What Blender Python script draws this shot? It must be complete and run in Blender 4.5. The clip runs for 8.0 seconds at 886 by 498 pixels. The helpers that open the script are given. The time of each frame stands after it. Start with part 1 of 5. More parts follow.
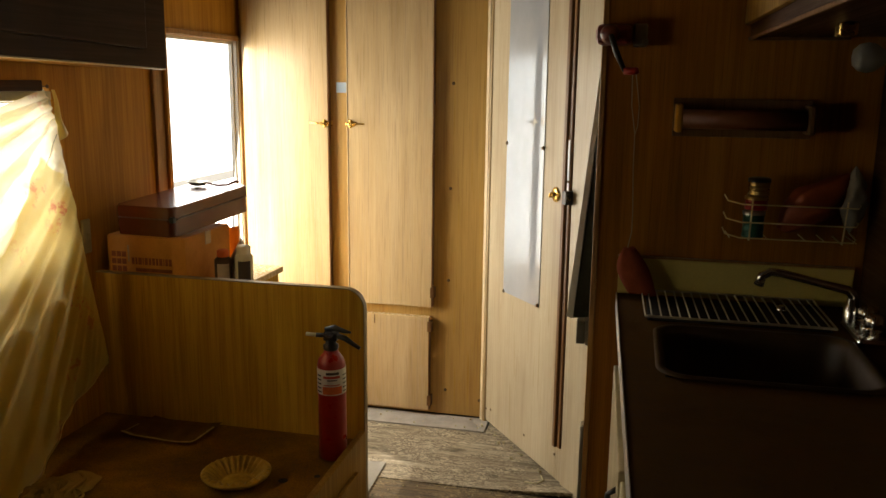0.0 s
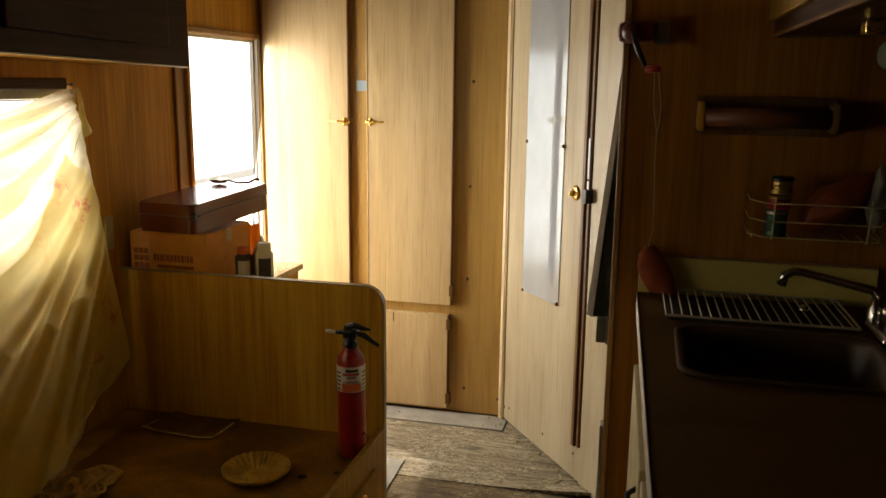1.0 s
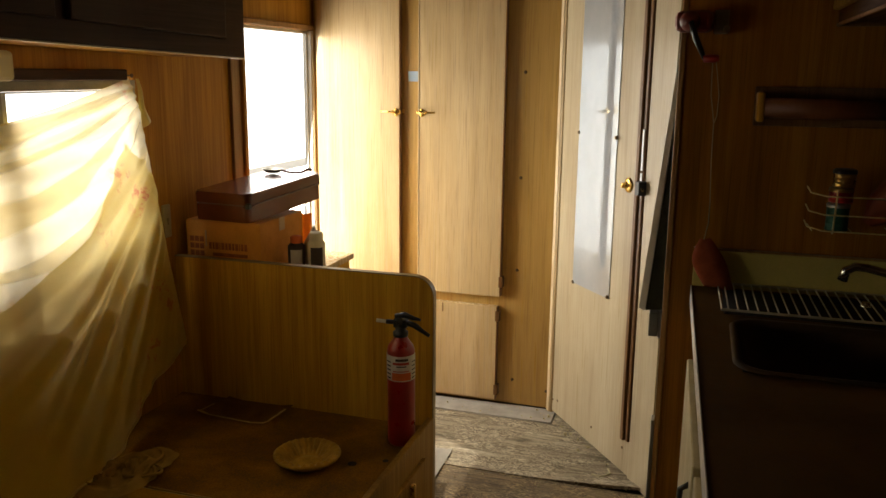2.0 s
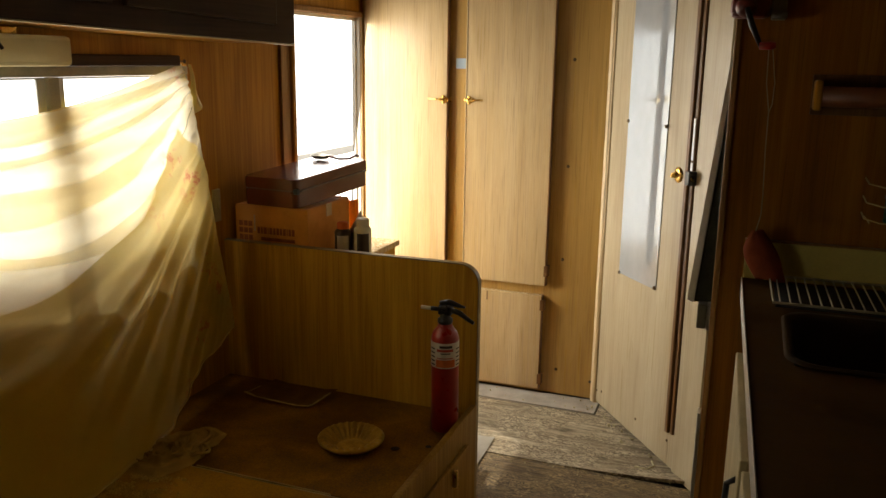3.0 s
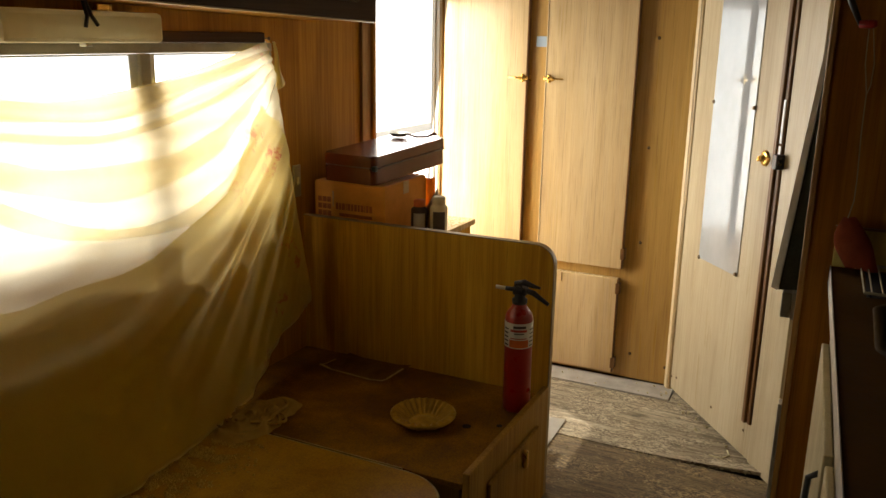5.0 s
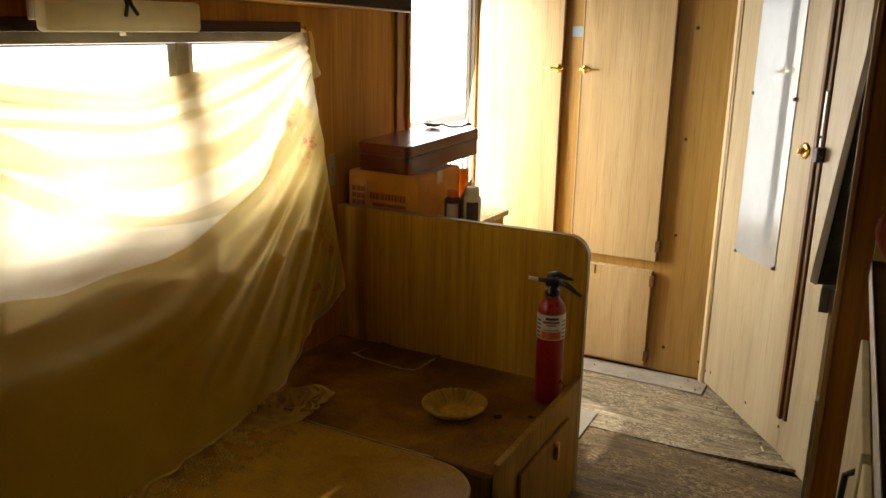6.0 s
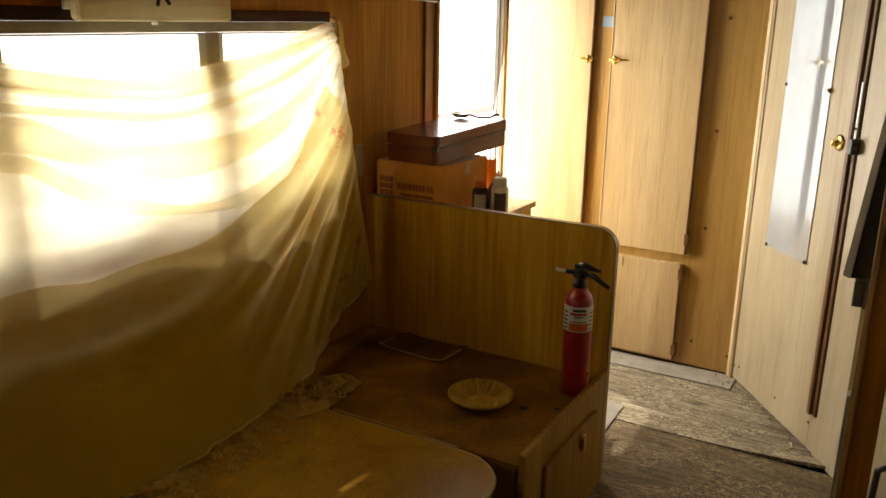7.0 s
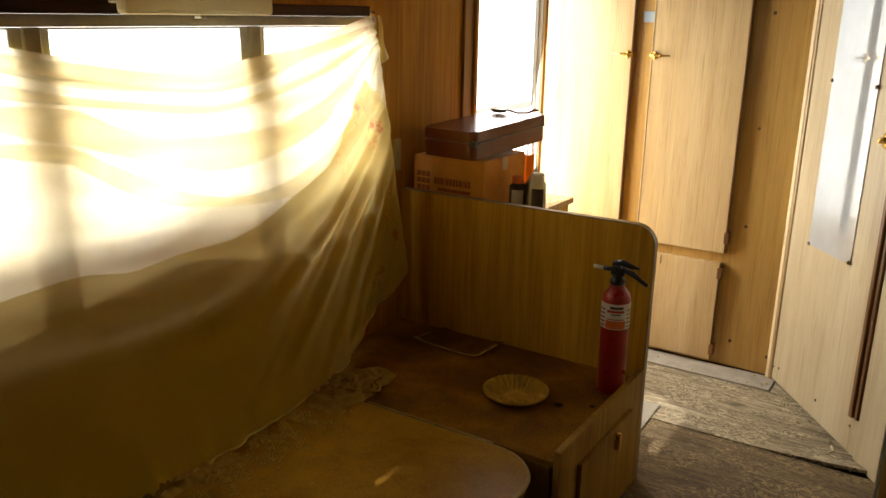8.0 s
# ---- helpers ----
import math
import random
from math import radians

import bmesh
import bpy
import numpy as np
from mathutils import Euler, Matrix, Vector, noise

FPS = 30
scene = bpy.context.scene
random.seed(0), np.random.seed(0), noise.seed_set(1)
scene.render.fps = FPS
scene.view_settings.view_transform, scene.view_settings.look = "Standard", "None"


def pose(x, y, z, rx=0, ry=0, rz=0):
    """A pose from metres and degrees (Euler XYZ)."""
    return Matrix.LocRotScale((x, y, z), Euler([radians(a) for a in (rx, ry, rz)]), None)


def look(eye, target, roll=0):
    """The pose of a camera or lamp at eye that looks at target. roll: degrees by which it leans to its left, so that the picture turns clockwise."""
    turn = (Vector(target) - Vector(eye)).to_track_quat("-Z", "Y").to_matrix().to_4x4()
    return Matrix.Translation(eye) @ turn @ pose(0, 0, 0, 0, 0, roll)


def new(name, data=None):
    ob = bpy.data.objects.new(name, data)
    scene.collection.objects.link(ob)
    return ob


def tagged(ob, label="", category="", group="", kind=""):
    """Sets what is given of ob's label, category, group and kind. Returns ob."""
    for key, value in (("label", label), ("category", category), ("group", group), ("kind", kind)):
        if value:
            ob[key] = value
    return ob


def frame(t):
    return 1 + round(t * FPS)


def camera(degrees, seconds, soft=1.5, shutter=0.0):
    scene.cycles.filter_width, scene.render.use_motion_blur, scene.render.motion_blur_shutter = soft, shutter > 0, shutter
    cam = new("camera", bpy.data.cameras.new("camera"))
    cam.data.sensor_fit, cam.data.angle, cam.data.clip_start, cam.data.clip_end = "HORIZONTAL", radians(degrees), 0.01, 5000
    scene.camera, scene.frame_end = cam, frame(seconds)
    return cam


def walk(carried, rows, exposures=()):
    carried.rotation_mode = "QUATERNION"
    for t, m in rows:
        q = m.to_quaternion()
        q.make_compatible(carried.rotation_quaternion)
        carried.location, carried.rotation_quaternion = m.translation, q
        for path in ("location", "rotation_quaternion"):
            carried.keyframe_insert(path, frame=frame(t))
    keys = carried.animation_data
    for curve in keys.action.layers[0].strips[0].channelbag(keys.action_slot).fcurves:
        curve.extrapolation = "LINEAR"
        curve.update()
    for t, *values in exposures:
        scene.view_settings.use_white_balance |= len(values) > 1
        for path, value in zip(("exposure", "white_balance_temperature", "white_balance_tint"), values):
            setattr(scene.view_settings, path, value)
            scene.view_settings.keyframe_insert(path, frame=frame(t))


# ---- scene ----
cam = camera(56.74, 8.0)
PATH = [
    (0.0, pose(0.0000, 0.0000, 1.3201, 78.635, -0.663, 12.827)),
    (0.5, pose(-0.0011, -0.0006, 1.3205, 78.623, -0.650, 13.301)),
    (1.0, pose(-0.0032, -0.0020, 1.3188, 78.518, -0.668, 14.126)),
    (1.5, pose(-0.0075, -0.0048, 1.3196, 78.216, -0.581, 15.752)),
    (3.0, pose(-0.0144, -0.0063, 1.3160, 77.008, -0.764, 20.720)),
    (3.5, pose(-0.0165, -0.0055, 1.3173, 76.546, -0.807, 22.101)),
    (4.0, pose(-0.0181, -0.0064, 1.3163, 76.215, -0.823, 23.295)),
    (4.5, pose(-0.0206, -0.0076, 1.3162, 75.828, -0.897, 24.654)),
    (6.0, pose(-0.0237, -0.0095, 1.3149, 74.774, -0.983, 28.349)),
    (6.5, pose(-0.0235, -0.0092, 1.3108, 74.426, -0.997, 29.325)),
    (7.0, pose(-0.0266, -0.0104, 1.3096, 74.205, -0.952, 30.231)),
    (7.5, pose(-0.0295, -0.0119, 1.3085, 74.039, -0.995, 31.513)),
    (8.0, pose(-0.0323, -0.0129, 1.3053, 73.903, -1.006, 32.743)),
]
EXPOSURES = [(0.0, 0.52, 6950, 10), (1.5, 0.46, 6950, 10), (3.5, 0.28, 6950, 10), (4.5, 0.46, 6950, 10), (8.0, 0.72, 6950, 10)]
walk(cam, PATH, EXPOSURES)

# ---- world, sun ----
SUN_WAY = Vector((0.53, -0.265, -0.885)).normalized()
world = bpy.data.worlds.new("World")
scene.world = world
world.use_nodes = True
wn = world.node_tree
sky = wn.nodes.new("ShaderNodeTexSky")
sky.sky_type = "NISHITA"
sky.sun_disc = False
sky.sun_elevation = math.asin(-SUN_WAY.z)
sky.sun_rotation = math.atan2(-SUN_WAY.x, -SUN_WAY.y)
wn.nodes["Background"].inputs["Strength"].default_value = 0.15
wn.links.new(sky.outputs[0], wn.nodes["Background"].inputs[0])
sun = new("sun", bpy.data.lights.new("sun", "SUN"))
sun.data.energy = 1.7
sun.data.angle = radians(0.7)
sun.data.color = (1.0, 0.94, 0.84)
sun.matrix_world = look(-10 * SUN_WAY, (0, 0, 0))



def window_light(name, at, size_y, size_z, watts, fall=0.0):
    """Sky light coming in through a window's opening."""
    lamp_ob = new(name, bpy.data.lights.new(name, "AREA"))
    lamp_ob.data.shape, lamp_ob.data.size, lamp_ob.data.size_y = "RECTANGLE", size_y, size_z
    lamp_ob.data.energy = watts
    lamp_ob.data.color = (1.0, 0.97, 0.90)
    lamp_ob.matrix_world = look(at, (at[0] + 1.0, at[1], at[2] - fall))


window_light("corner_window_light", (-1.552, 2.782, 0.94), 0.53, 1.03, 10.3, 0.12)
window_light("side_window_light", (-1.556, 1.10, 1.02), 1.60, 0.44, 3.5, 0.05)

# ---- plan, metres ----
WL, WB, WR, WK = -1.528, 3.069, 0.47, -1.7     # inner faces: window side, wardrobe, kitchen side, behind
CEIL = 1.95
PANEL_Y, PART_Y, PART_X = 2.087, 1.753, -0.067  # divider panel, kitchen partition, its free edge
SEAT_Z, TOP_Z = 0.322, 0.885


# ---- mesh helpers ----
def box(bm, lo, hi, bevel=0.0, m=None):
    """An axis-aligned block from lo to hi, moved by m."""
    made = bmesh.ops.create_cube(bm, size=1.0)["verts"]
    for v in made:
        v.co = Vector([lo[i] + (v.co[i] + 0.5) * (hi[i] - lo[i]) for i in range(3)])
    if bevel:
        edges = list({e for v in made for e in v.link_edges})
        r = bmesh.ops.bevel(bm, geom=edges, offset=bevel, segments=2, affect="EDGES", profile=0.5)
        made = list({v for f in r["faces"] for v in f.verts} | {v for v in made if v.is_valid})
    if m:
        bmesh.ops.transform(bm, matrix=m, verts=made)
    return made


def blk(lo, hi, bevel=0.0, m=None):
    bm = bmesh.new()
    box(bm, lo, hi, bevel, m)
    return bm


def lathe(profile, n=32, m=None, wob=None):
    """A turned body: (radius, height) pairs round the z axis."""
    bm = bmesh.new()
    rings = []
    for r, z in profile:
        if r < 1e-5:
            rings.append([bm.verts.new((0, 0, z))])
        else:
            rings.append([bm.verts.new(((r + (wob(a, r, z) if wob else 0)) * math.cos(a), (r + (wob(a, r, z) if wob else 0)) * math.sin(a), z))
                          for a in (2 * math.pi * k / n for k in range(n))])
    for a, b in zip(rings, rings[1:]):
        for k in range(n):
            q = [a[k % len(a)], a[(k + 1) % len(a)], b[(k + 1) % len(b)], b[k % len(b)]]
            q = list(dict.fromkeys(q))
            if len(q) > 2:
                bm.faces.new(q)
    bmesh.ops.recalc_face_normals(bm, faces=bm.faces)
    if m:
        bm.transform(m)
    return bm


def tube(points, radius, n=8, closed=False, bm=None, caps=True):
    """A round bar along points."""
    bm = bm or bmesh.new()
    pts = [Vector(p) for p in points]
    rings = []
    side = None
    for i, p in enumerate(pts):
        a = pts[i - 1] if i or closed else p
        b = pts[(i + 1) % len(pts)] if i + 1 < len(pts) or closed else p
        way = (b - a).normalized()
        if side is None:
            side = way.orthogonal().normalized()
        side = (side - way * side.dot(way)).normalized()
        other = way.cross(side)
        r = radius[i] if isinstance(radius, (list, tuple)) else radius
        rings.append([bm.verts.new(p + r * (math.cos(t) * side + math.sin(t) * other)) for t in (2 * math.pi * k / n for k in range(n))])
    pairs = list(zip(rings, rings[1:])) + ([(rings[-1], rings[0])] if closed else [])
    for a, b in pairs:
        for k in range(n):
            bm.faces.new((a[k], a[(k + 1) % n], b[(k + 1) % n], b[k]))
    if caps and not closed:
        bm.faces.new(rings[0][::-1])
        bm.faces.new(rings[-1])
    return bm


def outline(points, z0, z1, bevel=0.0):
    """A slab whose plan is the closed outline points (x, y)."""
    bm = bmesh.new()
    low = [bm.verts.new((x, y, z0)) for x, y in points]
    high = [bm.verts.new((x, y, z1)) for x, y in points]
    bm.faces.new(low[::-1])
    top = bm.faces.new(high)
    for i in range(len(points)):
        j = (i + 1) % len(points)
        bm.faces.new((low[i], low[j], high[j], high[i]))
    if bevel:
        bmesh.ops.bevel(bm, geom=list(top.edges), offset=bevel, segments=2, affect="EDGES")
    bmesh.ops.recalc_face_normals(bm, faces=bm.faces)
    return bm


def sheet(fn, nu, nv):
    """A surface fn(u, v) over the unit square."""
    bm = bmesh.new()
    g = [[bm.verts.new(fn(i / nu, j / nv)) for j in range(nv + 1)] for i in range(nu + 1)]
    for i in range(nu):
        for j in range(nv):
            bm.faces.new((g[i][j], g[i + 1][j], g[i + 1][j + 1], g[i][j + 1]))
    return bm


def slab_sheet(fn, nu, nv, thick):
    """A bent board: the surface fn with an underside and edges."""
    bm = bmesh.new()
    g = [[[bm.verts.new(Vector(fn(i / nu, j / nv)) - Vector((0, 0, d))) for d in (0, thick)] for j in range(nv + 1)] for i in range(nu + 1)]
    for i in range(nu):
        for j in range(nv):
            bm.faces.new((g[i][j][0], g[i + 1][j][0], g[i + 1][j + 1][0], g[i][j + 1][0]))
            bm.faces.new((g[i][j][1], g[i][j + 1][1], g[i + 1][j + 1][1], g[i + 1][j][1]))
    ring = [(i, 0) for i in range(nu)] + [(nu, j) for j in range(nv)] + [(i, nv) for i in range(nu, 0, -1)] + [(0, j) for j in range(nv, 0, -1)]
    for (i, j), (k, l) in zip(ring, ring[1:] + ring[:1]):
        bm.faces.new((g[i][j][0], g[i][j][1], g[k][l][1], g[k][l][0]))
    return bm


def mesh_object(name, bm, material, smooth=False):
    me = bpy.data.meshes.new(name)
    if smooth:
        for f in bm.faces:
            f.smooth = True
    bm.to_mesh(me)
    bm.free()
    me.materials.append(material)
    return new(name, me)


def setting(name, bm, material, label, category):
    return tagged(mesh_object(name, bm, material), label, category, kind="structure")


def thing(name, at, label, category, group=""):
    """An Empty at the base of a thing; its parts are built in world metres and hung under it."""
    ob = new(name)
    ob.location = at
    ob.empty_display_size = 0.05
    return tagged(ob, label, category, group)


def part(name, bm, material, parent, label="", smooth=False):
    ob = mesh_object(name, bm, material, smooth)
    ob.parent = parent
    if parent.type == "EMPTY":
        ob.matrix_parent_inverse = Matrix.Translation(-parent.location)
    return tagged(ob, label)


def single(name, bm, material, label, category, smooth=False, group=""):
    return tagged(mesh_object(name, bm, material, smooth), label, category, group)


# ---- materials ----
def node_material(name):
    mat = bpy.data.materials.new(name)
    mat.use_nodes = True
    nt = mat.node_tree
    return mat, nt, nt.nodes["Principled BSDF"]


def add(nt, kind, **values):
    n = nt.nodes.new(kind)
    for key, v in values.items():
        n.inputs[key].default_value = v
    return n


def ramp(nt, fac, stops):
    r = nt.nodes.new("ShaderNodeValToRGB")
    while len(r.color_ramp.elements) < len(stops):
        r.color_ramp.elements.new(0.5)
    for e, (pos, c) in zip(r.color_ramp.elements, stops):
        e.position = pos
        e.color = (*c, 1) if len(c) == 3 else c
    nt.links.new(fac, r.inputs[0])
    return r.outputs[0]


def mix(nt, fac, a, b, mode="MIX"):
    m = nt.nodes.new("ShaderNodeMix")
    m.data_type = "RGBA"
    m.blend_type = mode
    for key, v in ((0, fac), (6, a), (7, b)):
        if hasattr(v, "links"):
            nt.links.new(v, m.inputs[key])
        else:
            m.inputs[key].default_value = v if key == 0 else ((*v, 1) if len(v) == 3 else v)
    return m.outputs[2]


def coords(nt, scale, turn=(0, 0, 0)):
    tc = nt.nodes.new("ShaderNodeTexCoord")
    mp = nt.nodes.new("ShaderNodeMapping")
    mp.inputs["Scale"].default_value = scale
    mp.inputs["Rotation"].default_value = turn
    nt.links.new(tc.outputs["Object"], mp.inputs[0])
    return mp.outputs[0]


def noise_of(nt, vec, scale=1.0, detail=6.0, rough=0.6, twist=0.0):
    n = add(nt, "ShaderNodeTexNoise", Scale=scale, Detail=detail, Roughness=rough, Distortion=twist)
    nt.links.new(vec, n.inputs["Vector"])
    return n.outputs[0]


def bump(nt, bsdf, height, strength, distance=0.002):
    b = add(nt, "ShaderNodeBump", Strength=strength, Distance=distance)
    nt.links.new(height, b.inputs["Height"])
    nt.links.new(b.outputs[0], bsdf.inputs["Normal"])


def wood(name, pale, mid, dark, along="z", rough=0.45, pores=0.5, dirt=0.15, spec=0.25):
    """Printed oak laminate: broad figure, fine streaks and short pores along one axis."""
    mat, nt, bsdf = node_material(name)
    k = "xyz".index(along)

    def stretched(a, b):
        return tuple(b if i == k else a for i in range(3))
    broad = noise_of(nt, coords(nt, stretched(9.0, 0.9)), 1.0, 3.0, 0.5, 0.6)
    fine = noise_of(nt, coords(nt, stretched(85.0, 2.2)), 1.0, 6.0, 0.65, 0.2)
    pore = noise_of(nt, coords(nt, stretched(380.0, 5.0)), 1.0, 3.0, 0.6)
    tone = mix(nt, 0.5, broad, fine)
    col = ramp(nt, tone, ((0.34, dark), (0.49, mid), (0.62, pale)))
    pm = ramp(nt, pore, ((0.56, (0, 0, 0)), (0.68, (1, 1, 1))))
    mul = nt.nodes.new("ShaderNodeMath")
    mul.operation = "MULTIPLY"
    mul.inputs[1].default_value = pores
    nt.links.new(pm, mul.inputs[0])
    col = mix(nt, mul.outputs[0], col, tuple(c * 0.62 for c in dark))
    grime = ramp(nt, noise_of(nt, coords(nt, (2.3, 2.3, 1.6)), 1.0, 5.0, 0.62), ((0.42, (0, 0, 0)), (0.75, (dirt,) * 3)))
    col = mix(nt, grime, col, (0.17, 0.12, 0.07))
    nt.links.new(col, bsdf.inputs["Base Color"])
    rg = ramp(nt, fine, ((0.3, (rough + 0.12,) * 3), (0.7, (rough - 0.08,) * 3)))
    nt.links.new(rg, bsdf.inputs["Roughness"])
    bsdf.inputs["Specular IOR Level"].default_value = spec
    bump(nt, bsdf, pore, 0.25, 0.0006)
    return mat


def plain(name, color, rough=0.5, metal=0.0, vary=0.25, scale=9.0, relief=0.15, spec=0.5):
    """A painted, moulded or metal surface with blotches and fine grain."""
    mat, nt, bsdf = node_material(name)
    big = noise_of(nt, coords(nt, (scale,) * 3), 1.0, 6.0, 0.6)
    grain = noise_of(nt, coords(nt, (scale * 22,) * 3), 1.0, 3.0, 0.6)
    low = tuple(c * (1 - vary) for c in color)
    col = ramp(nt, mix(nt, 0.3, big, grain), ((0.32, low), (0.62, color)))
    nt.links.new(col, bsdf.inputs["Base Color"])
    bsdf.inputs["Metallic"].default_value = metal
    bsdf.inputs["Specular IOR Level"].default_value = spec
    rg = ramp(nt, big, ((0.3, (min(1, rough + 0.12),) * 3), (0.7, (max(0.03, rough - 0.06),) * 3)))
    nt.links.new(rg, bsdf.inputs["Roughness"])
    if relief:
        bump(nt, bsdf, grain, relief, 0.0006)
    return mat


def dusty(name, color, dust, rough, amount=0.5, scale=6.0):
    """A board or laminate under patchy dust."""
    mat, nt, bsdf = node_material(name)
    patch = noise_of(nt, coords(nt, (scale,) * 3), 1.0, 7.0, 0.62, 0.4)
    grit = noise_of(nt, coords(nt, (190,) * 3), 1.0, 3.0, 0.7)
    m = ramp(nt, mix(nt, 0.35, patch, grit), ((0.42, (0, 0, 0)), (0.60, (amount,) * 3)))
    base = ramp(nt, noise_of(nt, coords(nt, (26, 26, 26)), 1.0, 5.0, 0.6), ((0.3, tuple(c * 0.75 for c in color)), (0.7, color)))
    nt.links.new(mix(nt, m, base, dust), bsdf.inputs["Base Color"])
    nt.links.new(ramp(nt, m, ((0.0, (rough,) * 3), (0.5, (min(0.95, rough + 0.4),) * 3))), bsdf.inputs["Roughness"])
    bsdf.inputs["Specular IOR Level"].default_value = 0.08
    bump(nt, bsdf, grit, 0.2, 0.0008)
    return mat


OAK = wood("oak_laminate", (0.60, 0.445, 0.245), (0.50, 0.355, 0.172), (0.37, 0.24, 0.105), rough=0.24, spec=0.5)
OAK_GOLD = wood("golden_face_board", (0.50, 0.315, 0.10), (0.42, 0.25, 0.07), (0.31, 0.17, 0.042), rough=0.3, spec=0.4)
OAK_PALE = wood("pale_oak_laminate", (0.45, 0.375, 0.245), (0.395, 0.32, 0.20), (0.30, 0.23, 0.135), pores=0.3, dirt=0.25, rough=0.3)
OAK_DARK = wood("honey_panel", (0.60, 0.30, 0.036), (0.48, 0.22, 0.022), (0.33, 0.135, 0.011), rough=0.38, spec=0.10)
OAK_PANEL = wood("divider_laminate", (0.66, 0.385, 0.045), (0.54, 0.29, 0.028), (0.37, 0.175, 0.014), pores=0.6, spec=0.10)
WALNUT = wood("brown_partition", (0.40, 0.160, 0.017), (0.30, 0.112, 0.011), (0.19, 0.066, 0.006), rough=0.45, spec=0.12)
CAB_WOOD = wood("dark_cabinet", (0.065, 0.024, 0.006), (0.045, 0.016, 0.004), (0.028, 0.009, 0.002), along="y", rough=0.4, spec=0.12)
TRIM_WOOD = wood("honey_trim", (0.42, 0.23, 0.08), (0.33, 0.165, 0.05), (0.22, 0.10, 0.03), rough=0.35)
TRIM_PALE = plain("pale_trim", (0.60, 0.46, 0.26), 0.4)
DARK_GAP = plain("dark_gap", (0.02, 0.014, 0.009), 0.8)
CEILING_MAT = plain("ceiling_board", (0.12, 0.07, 0.026), 0.7)
OUTER = plain("outer_skin", (0.62, 0.60, 0.55), 0.6)
BRASS = plain("brass", (0.78, 0.50, 0.14), 0.24, 1.0, 0.25, 40)
CHROME = plain("chrome", (0.86, 0.85, 0.80), 0.12, 1.0, 0.2, 30)
STEEL = plain("brushed_steel", (0.42, 0.41, 0.38), 0.34, 1.0, 0.35, 12)
ALU = plain("aluminium", (0.52, 0.52, 0.50), 0.42, 1.0, 0.3, 14)
SASH_PAINT = plain("dull_painted_aluminium", (0.50, 0.47, 0.38), 0.5, 0, 0.35, 14)
SASH_WHITE = plain("chalky_aluminium", (0.78, 0.78, 0.76), 0.5, 0, 0.2, 14)
DULL_BRASS = plain("dull_brass", (0.36, 0.26, 0.10), 0.45, 1.0, 0.3, 14)
# Divider laminate darkened: the bench front's shade is put into colour.
BENCH_WOOD = wood("bench_front_laminate", (0.36, 0.20, 0.032), (0.28, 0.148, 0.022), (0.19, 0.095, 0.013), pores=0.6, spec=0.10)
SCREW = plain("screw_head", (0.16, 0.11, 0.06), 0.4, 0.8, 0.3, 90)
BLACK = plain("black_plastic", (0.012, 0.011, 0.011), 0.35)
RED = plain("red_enamel", (0.30, 0.010, 0.004), 0.32, 0, 0.2, 25, 0.05)
RED_CLOTH = plain("rust_red_cloth", (0.30, 0.055, 0.012), 0.9, 0, 0.4, 30, 0.6)
CREAM = plain("cream_plastic", (0.66, 0.60, 0.42), 0.38, 0, 0.2, 20)
BACKSPLASH = plain("cream_laminate", (0.62, 0.49, 0.13), 0.38, 0, 0.2, 8)
WHITE_PAINT = plain("white_paint", (0.70, 0.66, 0.55), 0.42, 0, 0.2, 10)
# Darkened cream: the sink cabinet's shade is in it; the socket shares it.
DIM_CREAM = plain("dimmed_cream_paint", (0.46, 0.38, 0.21), 0.45, 0, 0.25, 10)
CARD = plain("brown_cardboard", (0.60, 0.25, 0.032), 0.8, 0, 0.25, 14, 0.3)
CARD_PRINT = plain("red_print", (0.32, 0.092, 0.018), 0.8, 0, 0.4, 60)
TAPE = plain("parcel_tape", (0.44, 0.30, 0.13), 0.25)
CASE = plain("oxblood_leatherette", (0.135, 0.027, 0.006), 0.22, 0, 0.2, 14, 0.0, 0.6)
case_shader = CASE.node_tree.nodes["Principled BSDF"]
for link in list(case_shader.inputs["Roughness"].links):
    CASE.node_tree.links.remove(link)
case_shader.inputs["Roughness"].default_value = 0.22
CASE_EDGE = plain("case_piping", (0.10, 0.022, 0.012), 0.35, 0, 0.3, 40, 0.3)
PAPER = plain("dirty_white_paper", (0.46, 0.43, 0.36), 0.8, 0, 0.2, 12)
LABEL = plain("label_paper", (0.62, 0.58, 0.50), 0.6, 0, 0.15, 60)
INK = plain("dark_ink", (0.05, 0.035, 0.03), 0.7)
ORANGE = plain("orange_print", (0.62, 0.13, 0.02), 0.6, 0, 0.2, 60)
RED_INK = plain("red_ink", (0.42, 0.05, 0.03), 0.6, 0, 0.2, 60)
BOWL = plain("yellowed_plastic", (0.46, 0.27, 0.028), 0.5, 0, 0.5, 30, 0.2, 0.25)
SEAT_BOARD = dusty("dusty_plywood_seat", (0.125, 0.052, 0.006), (0.33, 0.165, 0.018), 0.5, 0.8, 4.5)
TABLE_TOP = dusty("dusty_table_laminate", (0.27, 0.128, 0.008), (0.56, 0.33, 0.032), 0.30, 0.5, 4.0)
COUNTER = dusty("worn_brown_counter", (0.105, 0.050, 0.008), (0.18, 0.092, 0.018), 0.5, 0.5, 5.0)
SINK_MAT = plain("sink_enamel", (0.060, 0.032, 0.009), 0.4, 0.0, 0.3, 8)
BLUE_TAPE = plain("blue_tape", (0.30, 0.38, 0.46), 0.6)
CORD = plain("pale_string", (0.40, 0.30, 0.16), 0.8)
